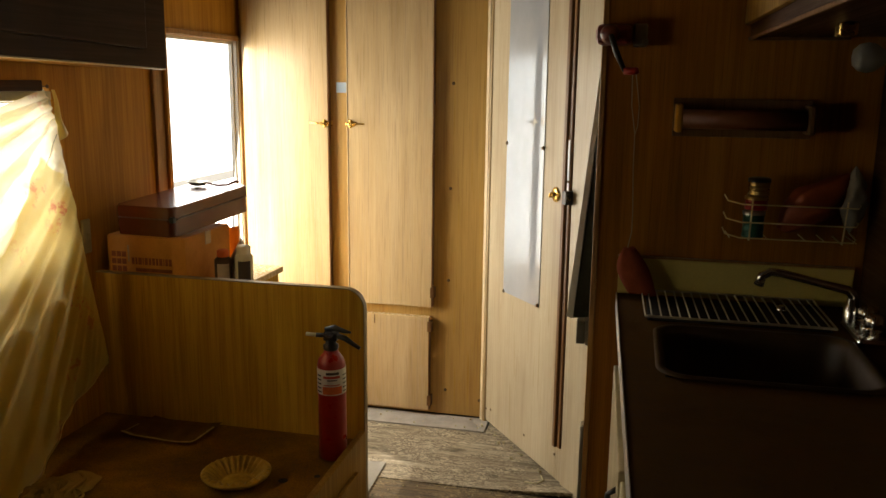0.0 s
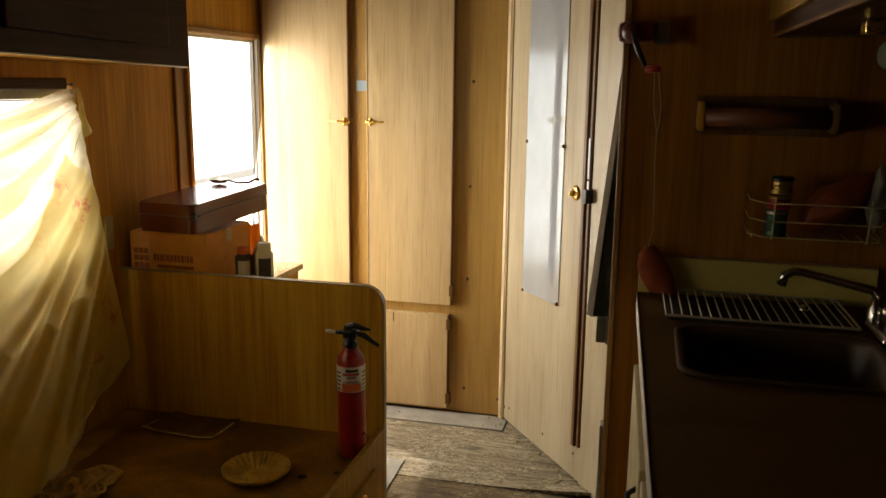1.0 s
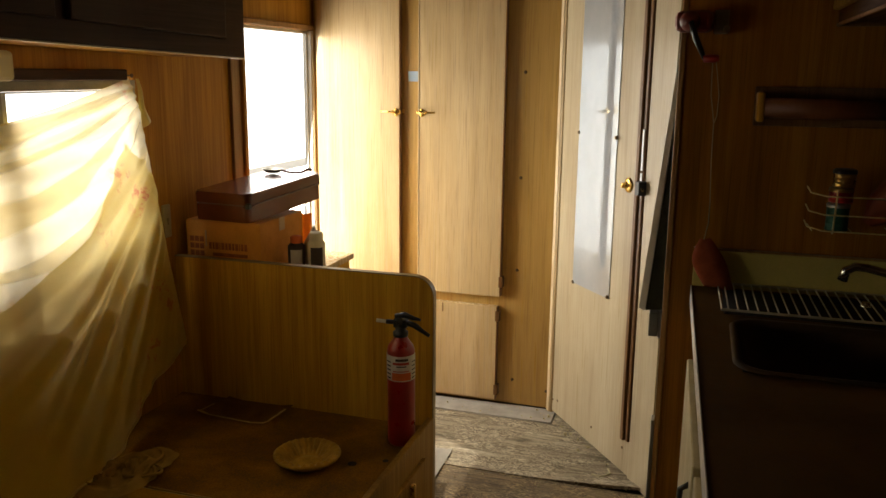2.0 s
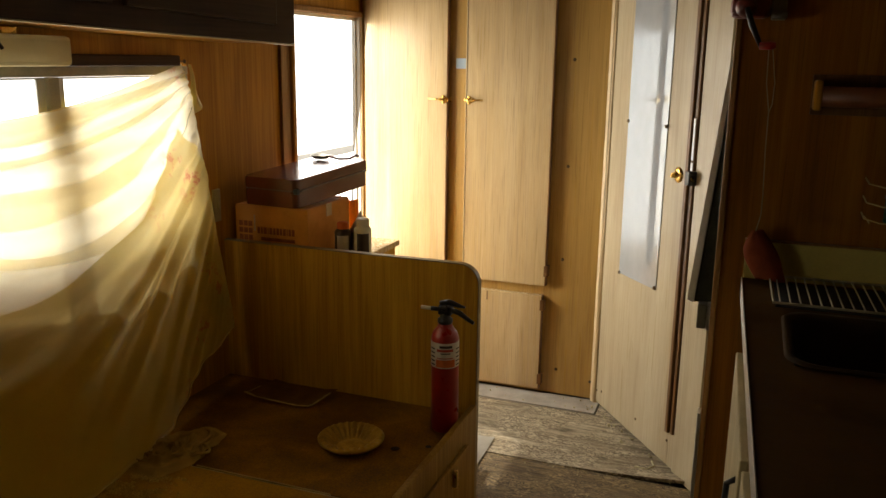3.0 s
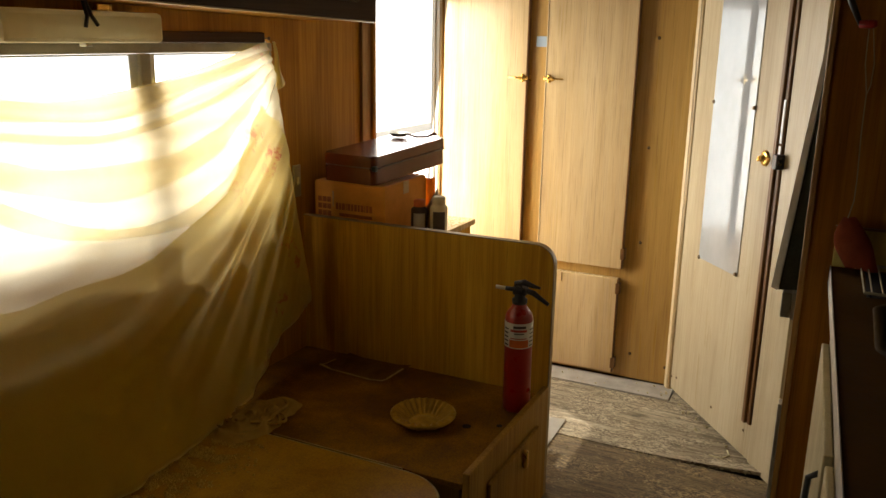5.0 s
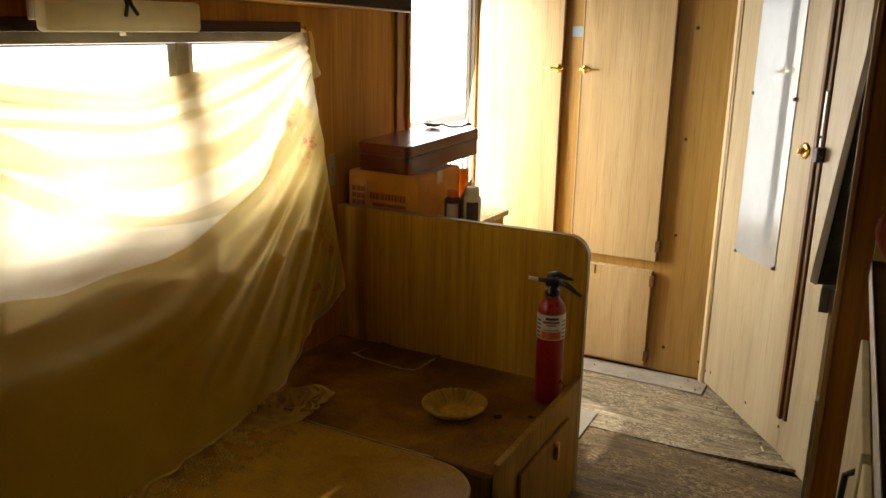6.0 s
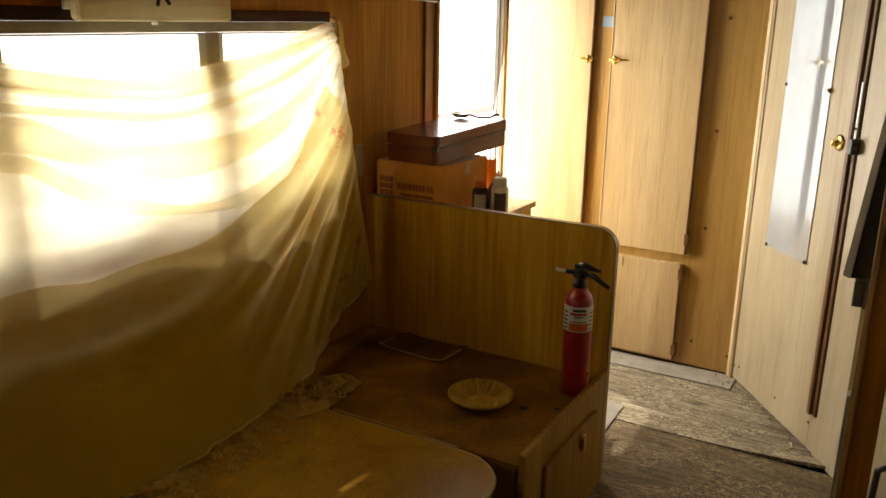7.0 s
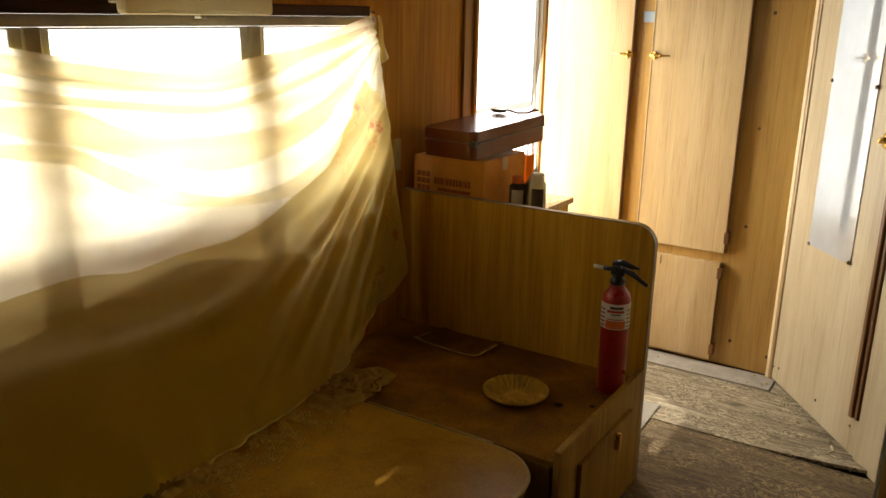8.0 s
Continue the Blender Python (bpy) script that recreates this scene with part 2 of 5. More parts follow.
SAND = plain("pale_dry_ground", (0.62, 0.55, 0.44), 0.9, 0, 0.25, 0.4, 0.2)
WIRE = plain("pale_brass_wire", (0.80, 0.64, 0.30), 0.35, 0.5, 0.2, 60)
RACK_WIRE = plain("plated_wire", (0.55, 0.48, 0.32), 0.38, 0.6, 0.2, 60)
GOLD_EDGE = plain("brown_plastic_edging", (0.26, 0.18, 0.075), 0.4)
FRAME_PAINT = plain("olive_grey_frame", (0.52, 0.47, 0.33), 0.45, 0, 0.35, 12)
GREEN_CAN = plain("green_tin", (0.02, 0.10, 0.06), 0.3, 0.4)
GOLD_CAN = plain("gold_tin", (0.42, 0.26, 0.07), 0.3, 0.8)
LEAF_SIDE = plain("dark_olive_enamel", (0.055, 0.052, 0.032), 0.16, 0.0, 0.5, 16, 0.3)
GREY_METAL = plain("grey_painted_metal", (0.20, 0.19, 0.15), 0.35, 0.5, 0.4, 10)


def glass_material():
    mat, nt, bsdf = node_material("window_glass")
    bsdf.inputs["Base Color"].default_value = (1, 1, 1, 1)
    bsdf.inputs["Transmission Weight"].default_value = 1.0
    bsdf.inputs["Roughness"].default_value = 0.0
    bsdf.inputs["IOR"].default_value = 1.01
    return mat


def bulb_material():
    mat, nt, bsdf = node_material("frosted_bulb")
    bsdf.inputs["Base Color"].default_value = (0.40, 0.38, 0.32, 1)
    bsdf.inputs["Transmission Weight"].default_value = 0.4
    bsdf.inputs["Roughness"].default_value = 0.35
    return mat


def mirror_material():
    """A silvered mirror under a film of dust."""
    mat, nt, bsdf = node_material("dusty_mirror")
    bsdf.inputs["Base Color"].default_value = (0.33, 0.38, 0.44, 1)
    bsdf.inputs["Metallic"].default_value = 1.0
    bsdf.inputs["Roughness"].default_value = 0.025
    film = nt.nodes.new("ShaderNodeBsdfDiffuse")
    film.inputs[0].default_value = (0.66, 0.70, 0.74, 1)
    fac = ramp(nt, noise_of(nt, coords(nt, (7, 7, 4)), 1.0, 6.0, 0.6), ((0.3, (0.30,) * 3), (0.75, (0.42,) * 3)))
    ms = nt.nodes.new("ShaderNodeMixShader")
    nt.links.new(fac, ms.inputs[0])
    nt.links.new(bsdf.outputs[0], ms.inputs[1])
    nt.links.new(film.outputs[0], ms.inputs[2])
    nt.links.new(ms.outputs[0], nt.nodes["Material Output"].inputs[0])
    return mat


def cloth_material(name, color, stain, through_part, tint=(1.0, 1.0, 1.0), flowers=0.42):
    """Thin cotton that light shines through, stained and with faded pink flowers."""
    mat, nt, bsdf = node_material(name)
    nt.nodes.remove(bsdf)
    weave = noise_of(nt, coords(nt, (500, 500, 500)), 1.0, 2.0, 0.5)
    blot = noise_of(nt, coords(nt, (3.2, 3.2, 2.4)), 1.0, 5.0, 0.6)
    col = ramp(nt, blot, ((0.36, stain), (0.62, color)))
    spots = add(nt, "ShaderNodeTexVoronoi", Scale=7.0)
    nt.links.new(coords(nt, (1, 1, 1)), spots.inputs["Vector"])
    petals = noise_of(nt, coords(nt, (46, 46, 46)), 1.0, 3.0, 0.6)
    near = ramp(nt, spots.outputs["Distance"], ((0.20, (1, 1, 1)), (0.34, (0, 0, 0))))
    pm = mix(nt, 1.0, near, ramp(nt, petals, ((0.50, (0, 0, 0)), (0.60, (flowers,) * 3))), "MULTIPLY")
    across = nt.nodes.new("ShaderNodeSeparateXYZ")
    nt.links.new(coords(nt, (1, 1, 1)), across.inputs[0])
    span = add(nt, "ShaderNodeMapRange")
    for name_in, value in (("From Min", 1.62), ("From Max", 1.86)):
        span.inputs[name_in].default_value = value
    nt.links.new(across.outputs[1], span.inputs["Value"])
    col = mix(nt, mix(nt, 1.0, pm, span.outputs[0], "MULTIPLY"), col, (0.74, 0.34, 0.30))
    col = mix(nt, 0.12, col, ramp(nt, weave, ((0.3, (0.5, 0.45, 0.33)), (0.7, (1, 1, 1)))), "MULTIPLY")
    df = nt.nodes.new("ShaderNodeBsdfDiffuse")
    tl = nt.nodes.new("ShaderNodeBsdfTranslucent")
    ms = nt.nodes.new("ShaderNodeMixShader")
    ms.inputs[0].default_value = through_part
    b = add(nt, "ShaderNodeBump", Strength=0.2, Distance=0.0005)
    nt.links.new(weave, b.inputs["Height"])
    # Front side tinted alone: the warm tone of shaded cloth put into colour.
    nt.links.new(mix(nt, 1.0, col, tint, "MULTIPLY"), df.inputs[0])
    nt.links.new(col, tl.inputs[0])
    for sh in (df, tl):
        nt.links.new(b.outputs[0], sh.inputs["Normal"])
    nt.links.new(df.outputs[0], ms.inputs[1])
    nt.links.new(tl.outputs[0], ms.inputs[2])
    nt.links.new(ms.outputs[0], nt.nodes["Material Output"].inputs[0])
    return mat


def floor_material(name, deep, mid, pale, bright, worn_share, worn_deep, worn_pale):
    """Bare weathered plywood: grain across the van, worn in patches where paint or glue stayed."""
    mat, nt, bsdf = node_material(name)
    grain = noise_of(nt, coords(nt, (3.2, 30, 20)), 1.0, 8.0, 0.72, 1.2)
    fine = noise_of(nt, coords(nt, (9, 170, 60)), 1.0, 5.0, 0.75, 0.5)
    patch = noise_of(nt, coords(nt, (4, 6, 5)), 1.0, 7.0, 0.68, 0.6)
    worms = noise_of(nt, coords(nt, (20, 52, 30)), 1.0, 4.0, 0.62, 2.4)
    g = mix(nt, 0.45, grain, fine)
    col = ramp(nt, g, ((0.38, deep), (0.46, mid), (0.53, pale), (0.63, bright)))
    worn = ramp(nt, worms, ((0.40, worn_pale), (0.46, worn_deep), (0.53, worn_deep), (0.57, worn_pale)))
    col = mix(nt, ramp(nt, patch, ((0.40, (0, 0, 0)), (0.54, (worn_share,) * 3))), col, worn)
    nt.links.new(col, bsdf.inputs["Base Color"])
    bsdf.inputs["Roughness"].default_value = 0.62
    bump(nt, bsdf, mix(nt, 0.5, g, worms), 1.0, 0.012)
    return mat


GLASS, MIRROR, BULB = glass_material(), mirror_material(), bulb_material()
CLOTH_FOLD = cloth_material("thin_cotton_fold", (0.90, 0.86, 0.75), (0.86, 0.79, 0.61), 0.92, (0.94, 0.82, 0.34))
DIFFUSER = cloth_material("speckled_cream_plastic", (0.82, 0.78, 0.60), (0.66, 0.58, 0.38), 0.5, (1.0, 0.97, 0.86), 0.0)
CLOTH = cloth_material("old_cotton_sheet", (0.85, 0.80, 0.64), (0.81, 0.72, 0.50), 0.55, (0.98, 0.80, 0.20), 0.8)
# Yellower copy of CLOTH: the lower sheet's warm shade is in its colour.
CLOTH_LOWER = cloth_material("shade_tinted_cotton_layer", (0.88, 0.82, 0.56), (0.84, 0.75, 0.43), 0.68, (0.98, 0.82, 0.16), 0.8)
RAG = cloth_material("dirty_rag", (0.44, 0.29, 0.075), (0.28, 0.165, 0.036), 0.1, (1.0, 1.0, 1.0), 0.0)
FLOOR_GREY = floor_material("grey_weathered_plywood", (0.035, 0.025, 0.011), (0.14, 0.108, 0.060), (0.30, 0.25, 0.160), (0.54, 0.475, 0.345), 0.75, (0.085, 0.062, 0.030), (0.54, 0.46, 0.315))
FLOOR_BROWN = floor_material("brown_dirty_plywood", (0.024, 0.013, 0.004), (0.070, 0.043, 0.014), (0.14, 0.093, 0.036), (0.29, 0.21, 0.095), 0.85, (0.052, 0.030, 0.009), (0.36, 0.265, 0.125))

# ---- large structure ----
ground = setting("ground", outline([(-300, -300), (300, -300), (300, 300), (-300, 300)], -0.75, -0.70), SAND, "pale dry sandy ground outside the trailer", "ground")

def haze_material():
    """White daylight haze in the distance."""
    mat, nt, bsdf = node_material("daylight_haze")
    nt.nodes.remove(bsdf)
    glow = nt.nodes.new("ShaderNodeEmission")
    glow.inputs["Color"].default_value = (1.0, 0.99, 0.97, 1)
    glow.inputs["Strength"].default_value = 2.0
    nt.links.new(glow.outputs[0], nt.nodes["Material Output"].inputs[0])
    return mat


setting("backdrop", blk((-9.2, -50, -0.70), (-9.0, 60, 6.0)), haze_material(), "white hazy daylight in the distance outside", "backdrop")

W1 = (0.30, 1.950, 0.815, 1.300)   # side window: y0, y1, z0, z1
W2 = (2.512, 3.052, 0.42, 1.475)  # bright corner window
TH = 0.035


def wall_with_openings(bm, x0, x1, y0, y1, z0, z1, holes):
    """A wall along y, built round its openings."""
    y = y0
    for a, b, c, d in sorted(holes):
        box(bm, (x0, y, z0), (x1, a, z1))
        box(bm, (x0, a, z0), (x1, b, c))
        box(bm, (x0, a, d), (x1, b, z1))
        y = b
    box(bm, (x0, y, z0), (x1, y1, z1))


bm = bmesh.new()
wall_with_openings(bm, WL - TH, WL, WK, 3.7, -0.05, CEIL, [W1, W2])
setting("wall_side", bm, OAK_DARK, "honey-brown wood panelled side wall with two windows", "wall")
setting("wall_wardrobe", blk((WL, 3.60, -0.05), (WR, 3.64, CEIL)), OAK_DARK, "wood panelled end wall behind the wardrobe", "wall")
# Near-black wood; the unseen rear wall is kept dark to cut bounced light.
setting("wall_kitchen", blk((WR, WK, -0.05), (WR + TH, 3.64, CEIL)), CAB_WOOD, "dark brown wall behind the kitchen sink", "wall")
setting("wall_rear", blk((WL, WK - TH, -0.05), (WR, WK, CEIL)), CAB_WOOD, "unseen rear wall of the trailer, darkened to cut bounced light", "wall")
# The ceiling is out of view; its low tone bounces less light.
setting("ceiling", blk((WL - TH, WK - TH, CEIL), (WR + TH, 3.64, CEIL + 0.04)), CEILING_MAT, "unseen brown ceiling board, darkened to cut bounced light", "ceiling")
setting("roof_skin", blk((WL - 0.05, WK - 0.05, CEIL + 0.045), (WR + 0.05, 3.66, CEIL + 0.06)), OUTER, "pale outer roof skin", "roof")

# floor: three plywood sheets on a dark subfloor
floor = setting("floor", blk((WL, WK, -0.06), (WR, 3.60, -0.020)), DARK_GAP, "bare weathered plywood floor with open joints", "floor")
part("plank", blk((WL + 0.004, WK + 0.004, -0.018), (WR - 0.004, 2.484, 0.0), 0.002), FLOOR_BROWN, floor)


def lifted(u, v):
    x, y = -1.52 + u * 1.46, 2.488 + v * 0.44
    curl = max(0.0, min(1.0, (x + 0.52) / 0.40)) ** 1.6
    return (x, y + 0.012 * curl * (1 - v), 0.001 + 0.017 * curl * (1 - v) ** 3)


part("plank", slab_sheet(lifted, 40, 14, 0.012), FLOOR_GREY, floor)
part("plank", blk((-0.486, 2.934, -0.018), (WR - 0.004, 3.59, 0.0), 0.002), FLOOR_GREY, floor)
STRIP = plain("grey_vinyl_strip", (0.33, 0.30, 0.25), 0.6, 0, 0.35, 14)
part("vinyl_strip", blk((-1.5, 2.936, -0.018), (-0.49, 3.062, 0.004), 0.002), STRIP, floor, "worn grey vinyl strip")

# partition at the end of the kitchen worktop
bm = blk((PART_X + 0.012, PART_Y, 0.0), (WR - 0.002, PART_Y + 0.03, CEIL - 0.002))
partition = setting("wall_partition", bm, WALNUT, "dark brown wood partition at the end of the sink", "wall")
part("edge_trim", blk((PART_X, PART_Y - 0.004, 0.0), (PART_X + 0.012, PART_Y + 0.036, CEIL - 0.002), 0.002), TRIM_WOOD, partition, "honey wood edge strip")
setting("wall_washroom", blk((PART_X + 0.006, PART_Y + 0.036, 0.0), (PART_X + 0.036, 2.50, CEIL - 0.002)), OAK_PALE, "pale wood washroom wall", "wall")

# slanting washroom front with its door
HINGE, WAY = Vector((-0.512, 3.050, 0.0)), Vector((0.585, -0.811, 0.0)).normalized()
DOOR_M = Matrix.Translation(HINGE) @ Matrix.Rotation(math.atan2(WAY.y, WAY.x), 4, "Z")   # x along the door, -y into the room
door = setting("door_1", blk((0.014, 0.0, 0.012), (0.553, 0.026, 1.88), 0.002, DOOR_M), OAK_PALE, "closed pale oak washroom door with a tall mirror", "door")
MOULD = wood("brown_moulding", (0.20, 0.10, 0.035), (0.15, 0.07, 0.022), (0.10, 0.042, 0.013), rough=0.35)
part("moulding", blk((0.553, -0.018, 0.135), (0.571, 0.02, 1.88), 0.003, DOOR_M), MOULD, door, "dark brown edge moulding")
part("moulding", blk((0.5725, -0.010, 0.135), (0.589, 0.02, 1.88), 0.003, DOOR_M), MOULD, door, "dark brown inner moulding")
part("stile_foot", blk((0.5535, 0.0, 0.012), (0.5915, 0.022, 0.1345), 0.001, DOOR_M), OAK_PALE, door)
part("mirror", blk((-0.122, -0.001, 0.575), (0.122, 0.001, 1.70), 0.0, DOOR_M @ pose(0.288, -0.0075, 0, 0, 0, 2.5)), MIRROR, door, "tall dusty mirror")
for x, z in ((0.166, 1.118), (0.410, 1.118), (0.168, 0.577), (0.406, 0.582)):
    part("clip", lathe([(0.0, 0.006), (0.005, 0.006), (0.007, 0.0), (0.0, 0.0)], 12, DOOR_M @ pose(x, -0.006 if x > 0.3 else -0.012, z, 90)), SCREW, door, smooth=True)
for x, z in ((0.06, 0.07), (0.332, 0.077), (0.545, 0.096), (0.02, 0.06)):
    part("screw", lathe([(0.0, 0.003), (0.004, 0.002), (0.005, 0.0)], 10, DOOR_M @ pose(x, 0.0, z, 90)), SCREW, door)
knob = part("door_knob", lathe([(0.0, 0.004), (0.018, 0.004), (0.024, 0.0), (0.026, -0.004)], 28, DOOR_M @ pose(0.492, -0.003, 0.974, 90)), BRASS, door, "round brass lock plate", True)
part("key_lever", blk((-0.004, -0.022, -0.004), (0.004, 0.0, 0.012), 0.002, DOOR_M @ pose(0.492, -0.006, 0.970, 0, 30, 0)), BRASS, knob)
part("key_lever", lathe([(0.0, 0.014), (0.009, 0.012), (0.010, 0.003), (0.012, 0.0)], 20, DOOR_M @ pose(0.492, -0.006, 0.974, 90)), BRASS, knob, "", True)
part("strike", blk((0.576, -0.030, 0.955), (0.600, 0.0, 0.998), 0.003, DOOR_M), BLACK, door, "black latch case")
part("strike", blk((0.592, -0.026, 0.966), (0.600, -0.010, 0.988), 0.002, DOOR_M), BRASS, door)
# White strips stand in for daylight showing through the gap by the jamb.
GAP_LIGHT = plain("gap_light_white", (0.82, 0.82, 0.80), 0.3, 0, 0.1, 20)
jamb = setting("door_jamb", blk((0.592, -0.004, 0.0), (0.72, 0.026, CEIL - 0.002), 0.002, DOOR_M), OAK_PALE, "pale oak jamb beside the washroom door", "jamb")
part("gap_light_strip", blk((0.5745, -0.0125, 1.03), (0.5835, -0.0105, 1.155), 0.0, DOOR_M), GAP_LIGHT, jamb, "white strip standing in for light through the door gap")
part("gap_light_strip", blk((0.5745, -0.0125, 0.998), (0.5835, -0.0105, 1.022), 0.0, DOOR_M), GAP_LIGHT, jamb)
setting("trim_corner", blk((-0.020, -0.010, 0.0), (0.004, 0.012, CEIL - 0.002), 0.004, DOOR_M), TRIM_PALE, "pale corner moulding beside the washroom door", "trim")
setting("trim_corner_inner", blk((0.0055, -0.006, 0.0), (0.0125, 0.012, CEIL - 0.002), 0.002, DOOR_M), OAK, "thin oak bead beside the washroom door", "trim")

# ---- windows ----
def side_window():
    y0, y1, z0, z1 = W1
    win = setting("window_1", bmesh.new(), SASH_PAINT, "wide aluminium side window with three panes", "window")
    xo, xi, z1 = WL - 0.010, WL + 0.006, 1.2895
    part("window_frame", blk((xo, y0, z1 - 0.024), (xi, y1, z1), 0.002), FRAME_PAINT, win)
    part("window_frame", blk((xo, y0, z0), (xi, y1, z0 + 0.024), 0.003), GREY_METAL, win)
    for a, b in ((y0, y0 + 0.024), (0.882, 0.916), (1.452, 1.486), (y1 - 0.024, y1)):
        part("mullion", blk((xo, a, z0 + 0.0245), (xi - 0.001, b, z1 - 0.0245), 0.003), FRAME_PAINT, win)
    for a, b in ((y0 + 0.024, 0.882), (0.916, 1.452), (1.486, y1 - 0.024)):
        za, zb = z0 + 0.026, z1 - 0.025
        bm = bmesh.new()
        box(bm, (xo + 0.001, a + 0.001, zb - 0.004), (xi - 0.010, b - 0.001, zb))
        box(bm, (xo + 0.001, a + 0.001, za), (xi - 0.010, b - 0.001, za + 0.018))
        box(bm, (xo + 0.001, a + 0.001, za + 0.018), (xi - 0.010, a + 0.020, zb - 0.004))
        box(bm, (xo + 0.001, b - 0.024, za + 0.018), (xi - 0.010, b - 0.001, zb - 0.004))
        box(bm, (xi - 0.0105, b - 0.029, za + 0.018), (xi - 0.006, b - 0.024, zb - 0.004))
        sash = part("sash", bm, SASH_WHITE, win, "weathered pale aluminium sash")
        pane = part("pane", blk((xo + 0.003, a + 0.018, za + 0.016), (xo + 0.0045, b - 0.022, zb - 0.002)), GLASS, sash, "clear glass")
        pane.visible_shadow = False
    return win


def corner_window():
    y0, y1, z0, z1 = W2
    win = setting("window_2", bmesh.new(), TRIM_WOOD, "bright tall window in the corner by the wardrobe", "window")
    part("window_trim", blk((WL, y0 - 0.078, z0 - 0.02), (WL + 0.012, y0 - 0.022, CEIL - 0.004), 0.003), TRIM_WOOD, win, "honey wood casing")
    part("window_trim", blk((WL + 0.001, y0 - 0.021, z0), (WL + 0.022, y0 - 0.001, z1 + 0.02), 0.003), OAK_DARK, win)
    part("window_trim", blk((WL, y0, z1), (WL + 0.014, y1, z1 + 0.020), 0.003), TRIM_WOOD, win)
    # Pale trim, lining and frame: the window's glare is put into their colour.
    part("window_trim", blk((WL, y1, z0), (WL + 0.006, y1 + 0.010, z1 + 0.02), 0.002), TRIM_PALE, win)
    part("reveal", blk((WL - TH + 0.020, y1 - 0.004, z0), (WL - 0.001, y1 - 0.0005, z1)), WHITE_PAINT, win, "reveal lining, whitened for the window's glare")
    bm = bmesh.new()
    xo = WL - TH + 0.004
    for lo, hi in (((y0, z0), (y0 + 0.012, z1)), ((y1 - 0.012, z0), (y1, z1)), ((y0 + 0.012, z0), (y1 - 0.012, z0 + 0.012)), ((y0 + 0.012, z1 - 0.012), (y1 - 0.012, z1))):
        box(bm, (xo, *lo), (xo + 0.014, *hi))
    frame_part = part("window_frame", bm, WHITE_PAINT, win)
    pane = part("pane", blk((xo + 0.004, y0 + 0.011, z0 + 0.011), (xo + 0.007, y1 - 0.011, z1 - 0.011)), GLASS, frame_part, "clear glass")
    pane.visible_shadow = False
    return win


side_window()
corner_window()
setting("trim_valance", blk((WL, 0.25, 1.290), (WL + 0.022, 1.90, 1.318), 0.003), CAB_WOOD, "dark wood rail above the side window", "trim")
setting("trim_sill_post", blk((WL, 1.745, SEAT_Z), (WL + 0.018, 1.795, 0.813), 0.003), OAK_DARK, "honey wood batten below the side window", "trim")

# ---- wardrobe ----
wardrobe = thing("wardrobe", (-1.02, 3.3, 0.0), "built-in oak laminate wardrobe with brass latches", "wardrobe")
part("face_panel", blk((WL + 0.002, WB, 0.006), (-0.498, WB + 0.02, CEIL - 0.003)), OAK_GOLD, wardrobe, "golden oak face board")


def leaf(x0, x1, z0, z1, hinge_x, hinges):
    d = part("door", blk((x0, WB - 0.028, z0), (x1, WB - 0.001, z1), 0.002), OAK, wardrobe)
    # Strip added so that the shade on the door's edge is in colour.
    part("edge_band", blk((x1 + 0.0003, WB - 0.029, z0 + 0.001), (x1 + 0.0035, WB - 0.001, z1 - 0.001), 0.0008), MOULD, d, "dark brown strip for the shaded door edge")
    for z in hinges:
        part("hinge", blk((hinge_x - 0.006, WB - 0.029, z - 0.022), (hinge_x + 0.012, WB - 0.0005, z + 0.022), 0.002), MOULD, d, "brown cabinet hinge")
    return d


def latch(d, x, z, side):
    """A small brass turn latch: rose, bar and hook."""
    y = WB - 0.029
    base = part("latch", lathe([(0.0, 0.012), (0.006, 0.011), (0.008, 0.004), (0.013, 0.003), (0.014, 0.0)], 18, pose(x, y, z, 90)), BRASS, d, "brass turn latch", True)
    part("latch_bar", tube([(x + side * 0.060, y - 0.016, z + 0.002), (x + side * 0.02, y - 0.016, z + 0.001), (x, y - 0.012, z), (x - side * 0.012, y - 0.012, z)], [0.0032, 0.0034, 0.0045, 0.0035], 8), BRASS, base, "", True)
    part("latch_rose", blk((x - 0.020, y - 0.004, z - 0.007), (x + 0.020, y, z + 0.007), 0.002), BRASS, base)
    part("latch_rose", blk((x - 0.005, y - 0.005, z - 0.016), (x + 0.005, y, z + 0.016), 0.002), BRASS, base)


d1 = leaf(-1.502, -1.150, 0.455, 1.86, -1.506, (1.70, 0.60))
d2 = leaf(-1.068, -0.730, 0.455, 1.86, -0.730, (1.78, 0.515))
d3 = leaf(-1.070, -0.740, 0.024, 0.414, -0.740, (0.375, 0.065))
latch(d1, -1.162, 1.165, -1)
latch(d2, -1.056, 1.165, 1)
part("keeper", blk((-1.146, WB - 0.006, 1.155), (-1.137, WB - 0.0005, 1.176), 0.001), BRASS, wardrobe)
part("tape_piece", blk((-1.122, WB - 0.003, 1.283), (-1.074, WB - 0.001, 1.322)), BLUE_TAPE, wardrobe, "scrap of pale blue tape")
part("pull", blk((-0.965, WB - 0.0305, 0.375), (-0.962, WB - 0.0275, 0.412)), MOULD, d3)
part("edge_bead", blk((-1.0715, WB - 0.030, 0.455), (-1.0685, WB - 0.001, 1.86)), TRIM_PALE, d2, "pale edge bead")
for x, z in ((-0.658, 1.323), (-0.664, 0.927), (-0.668, 0.563), (-0.675, 0.108), (-0.535, 0.075), (-0.655, 1.66)):
    part("screw", lathe([(0.0, 0.005), (0.005, 0.004), (0.0065, 0.0)], 12, pose(x, WB, z, 90)), SCREW, wardrobe, "", True)

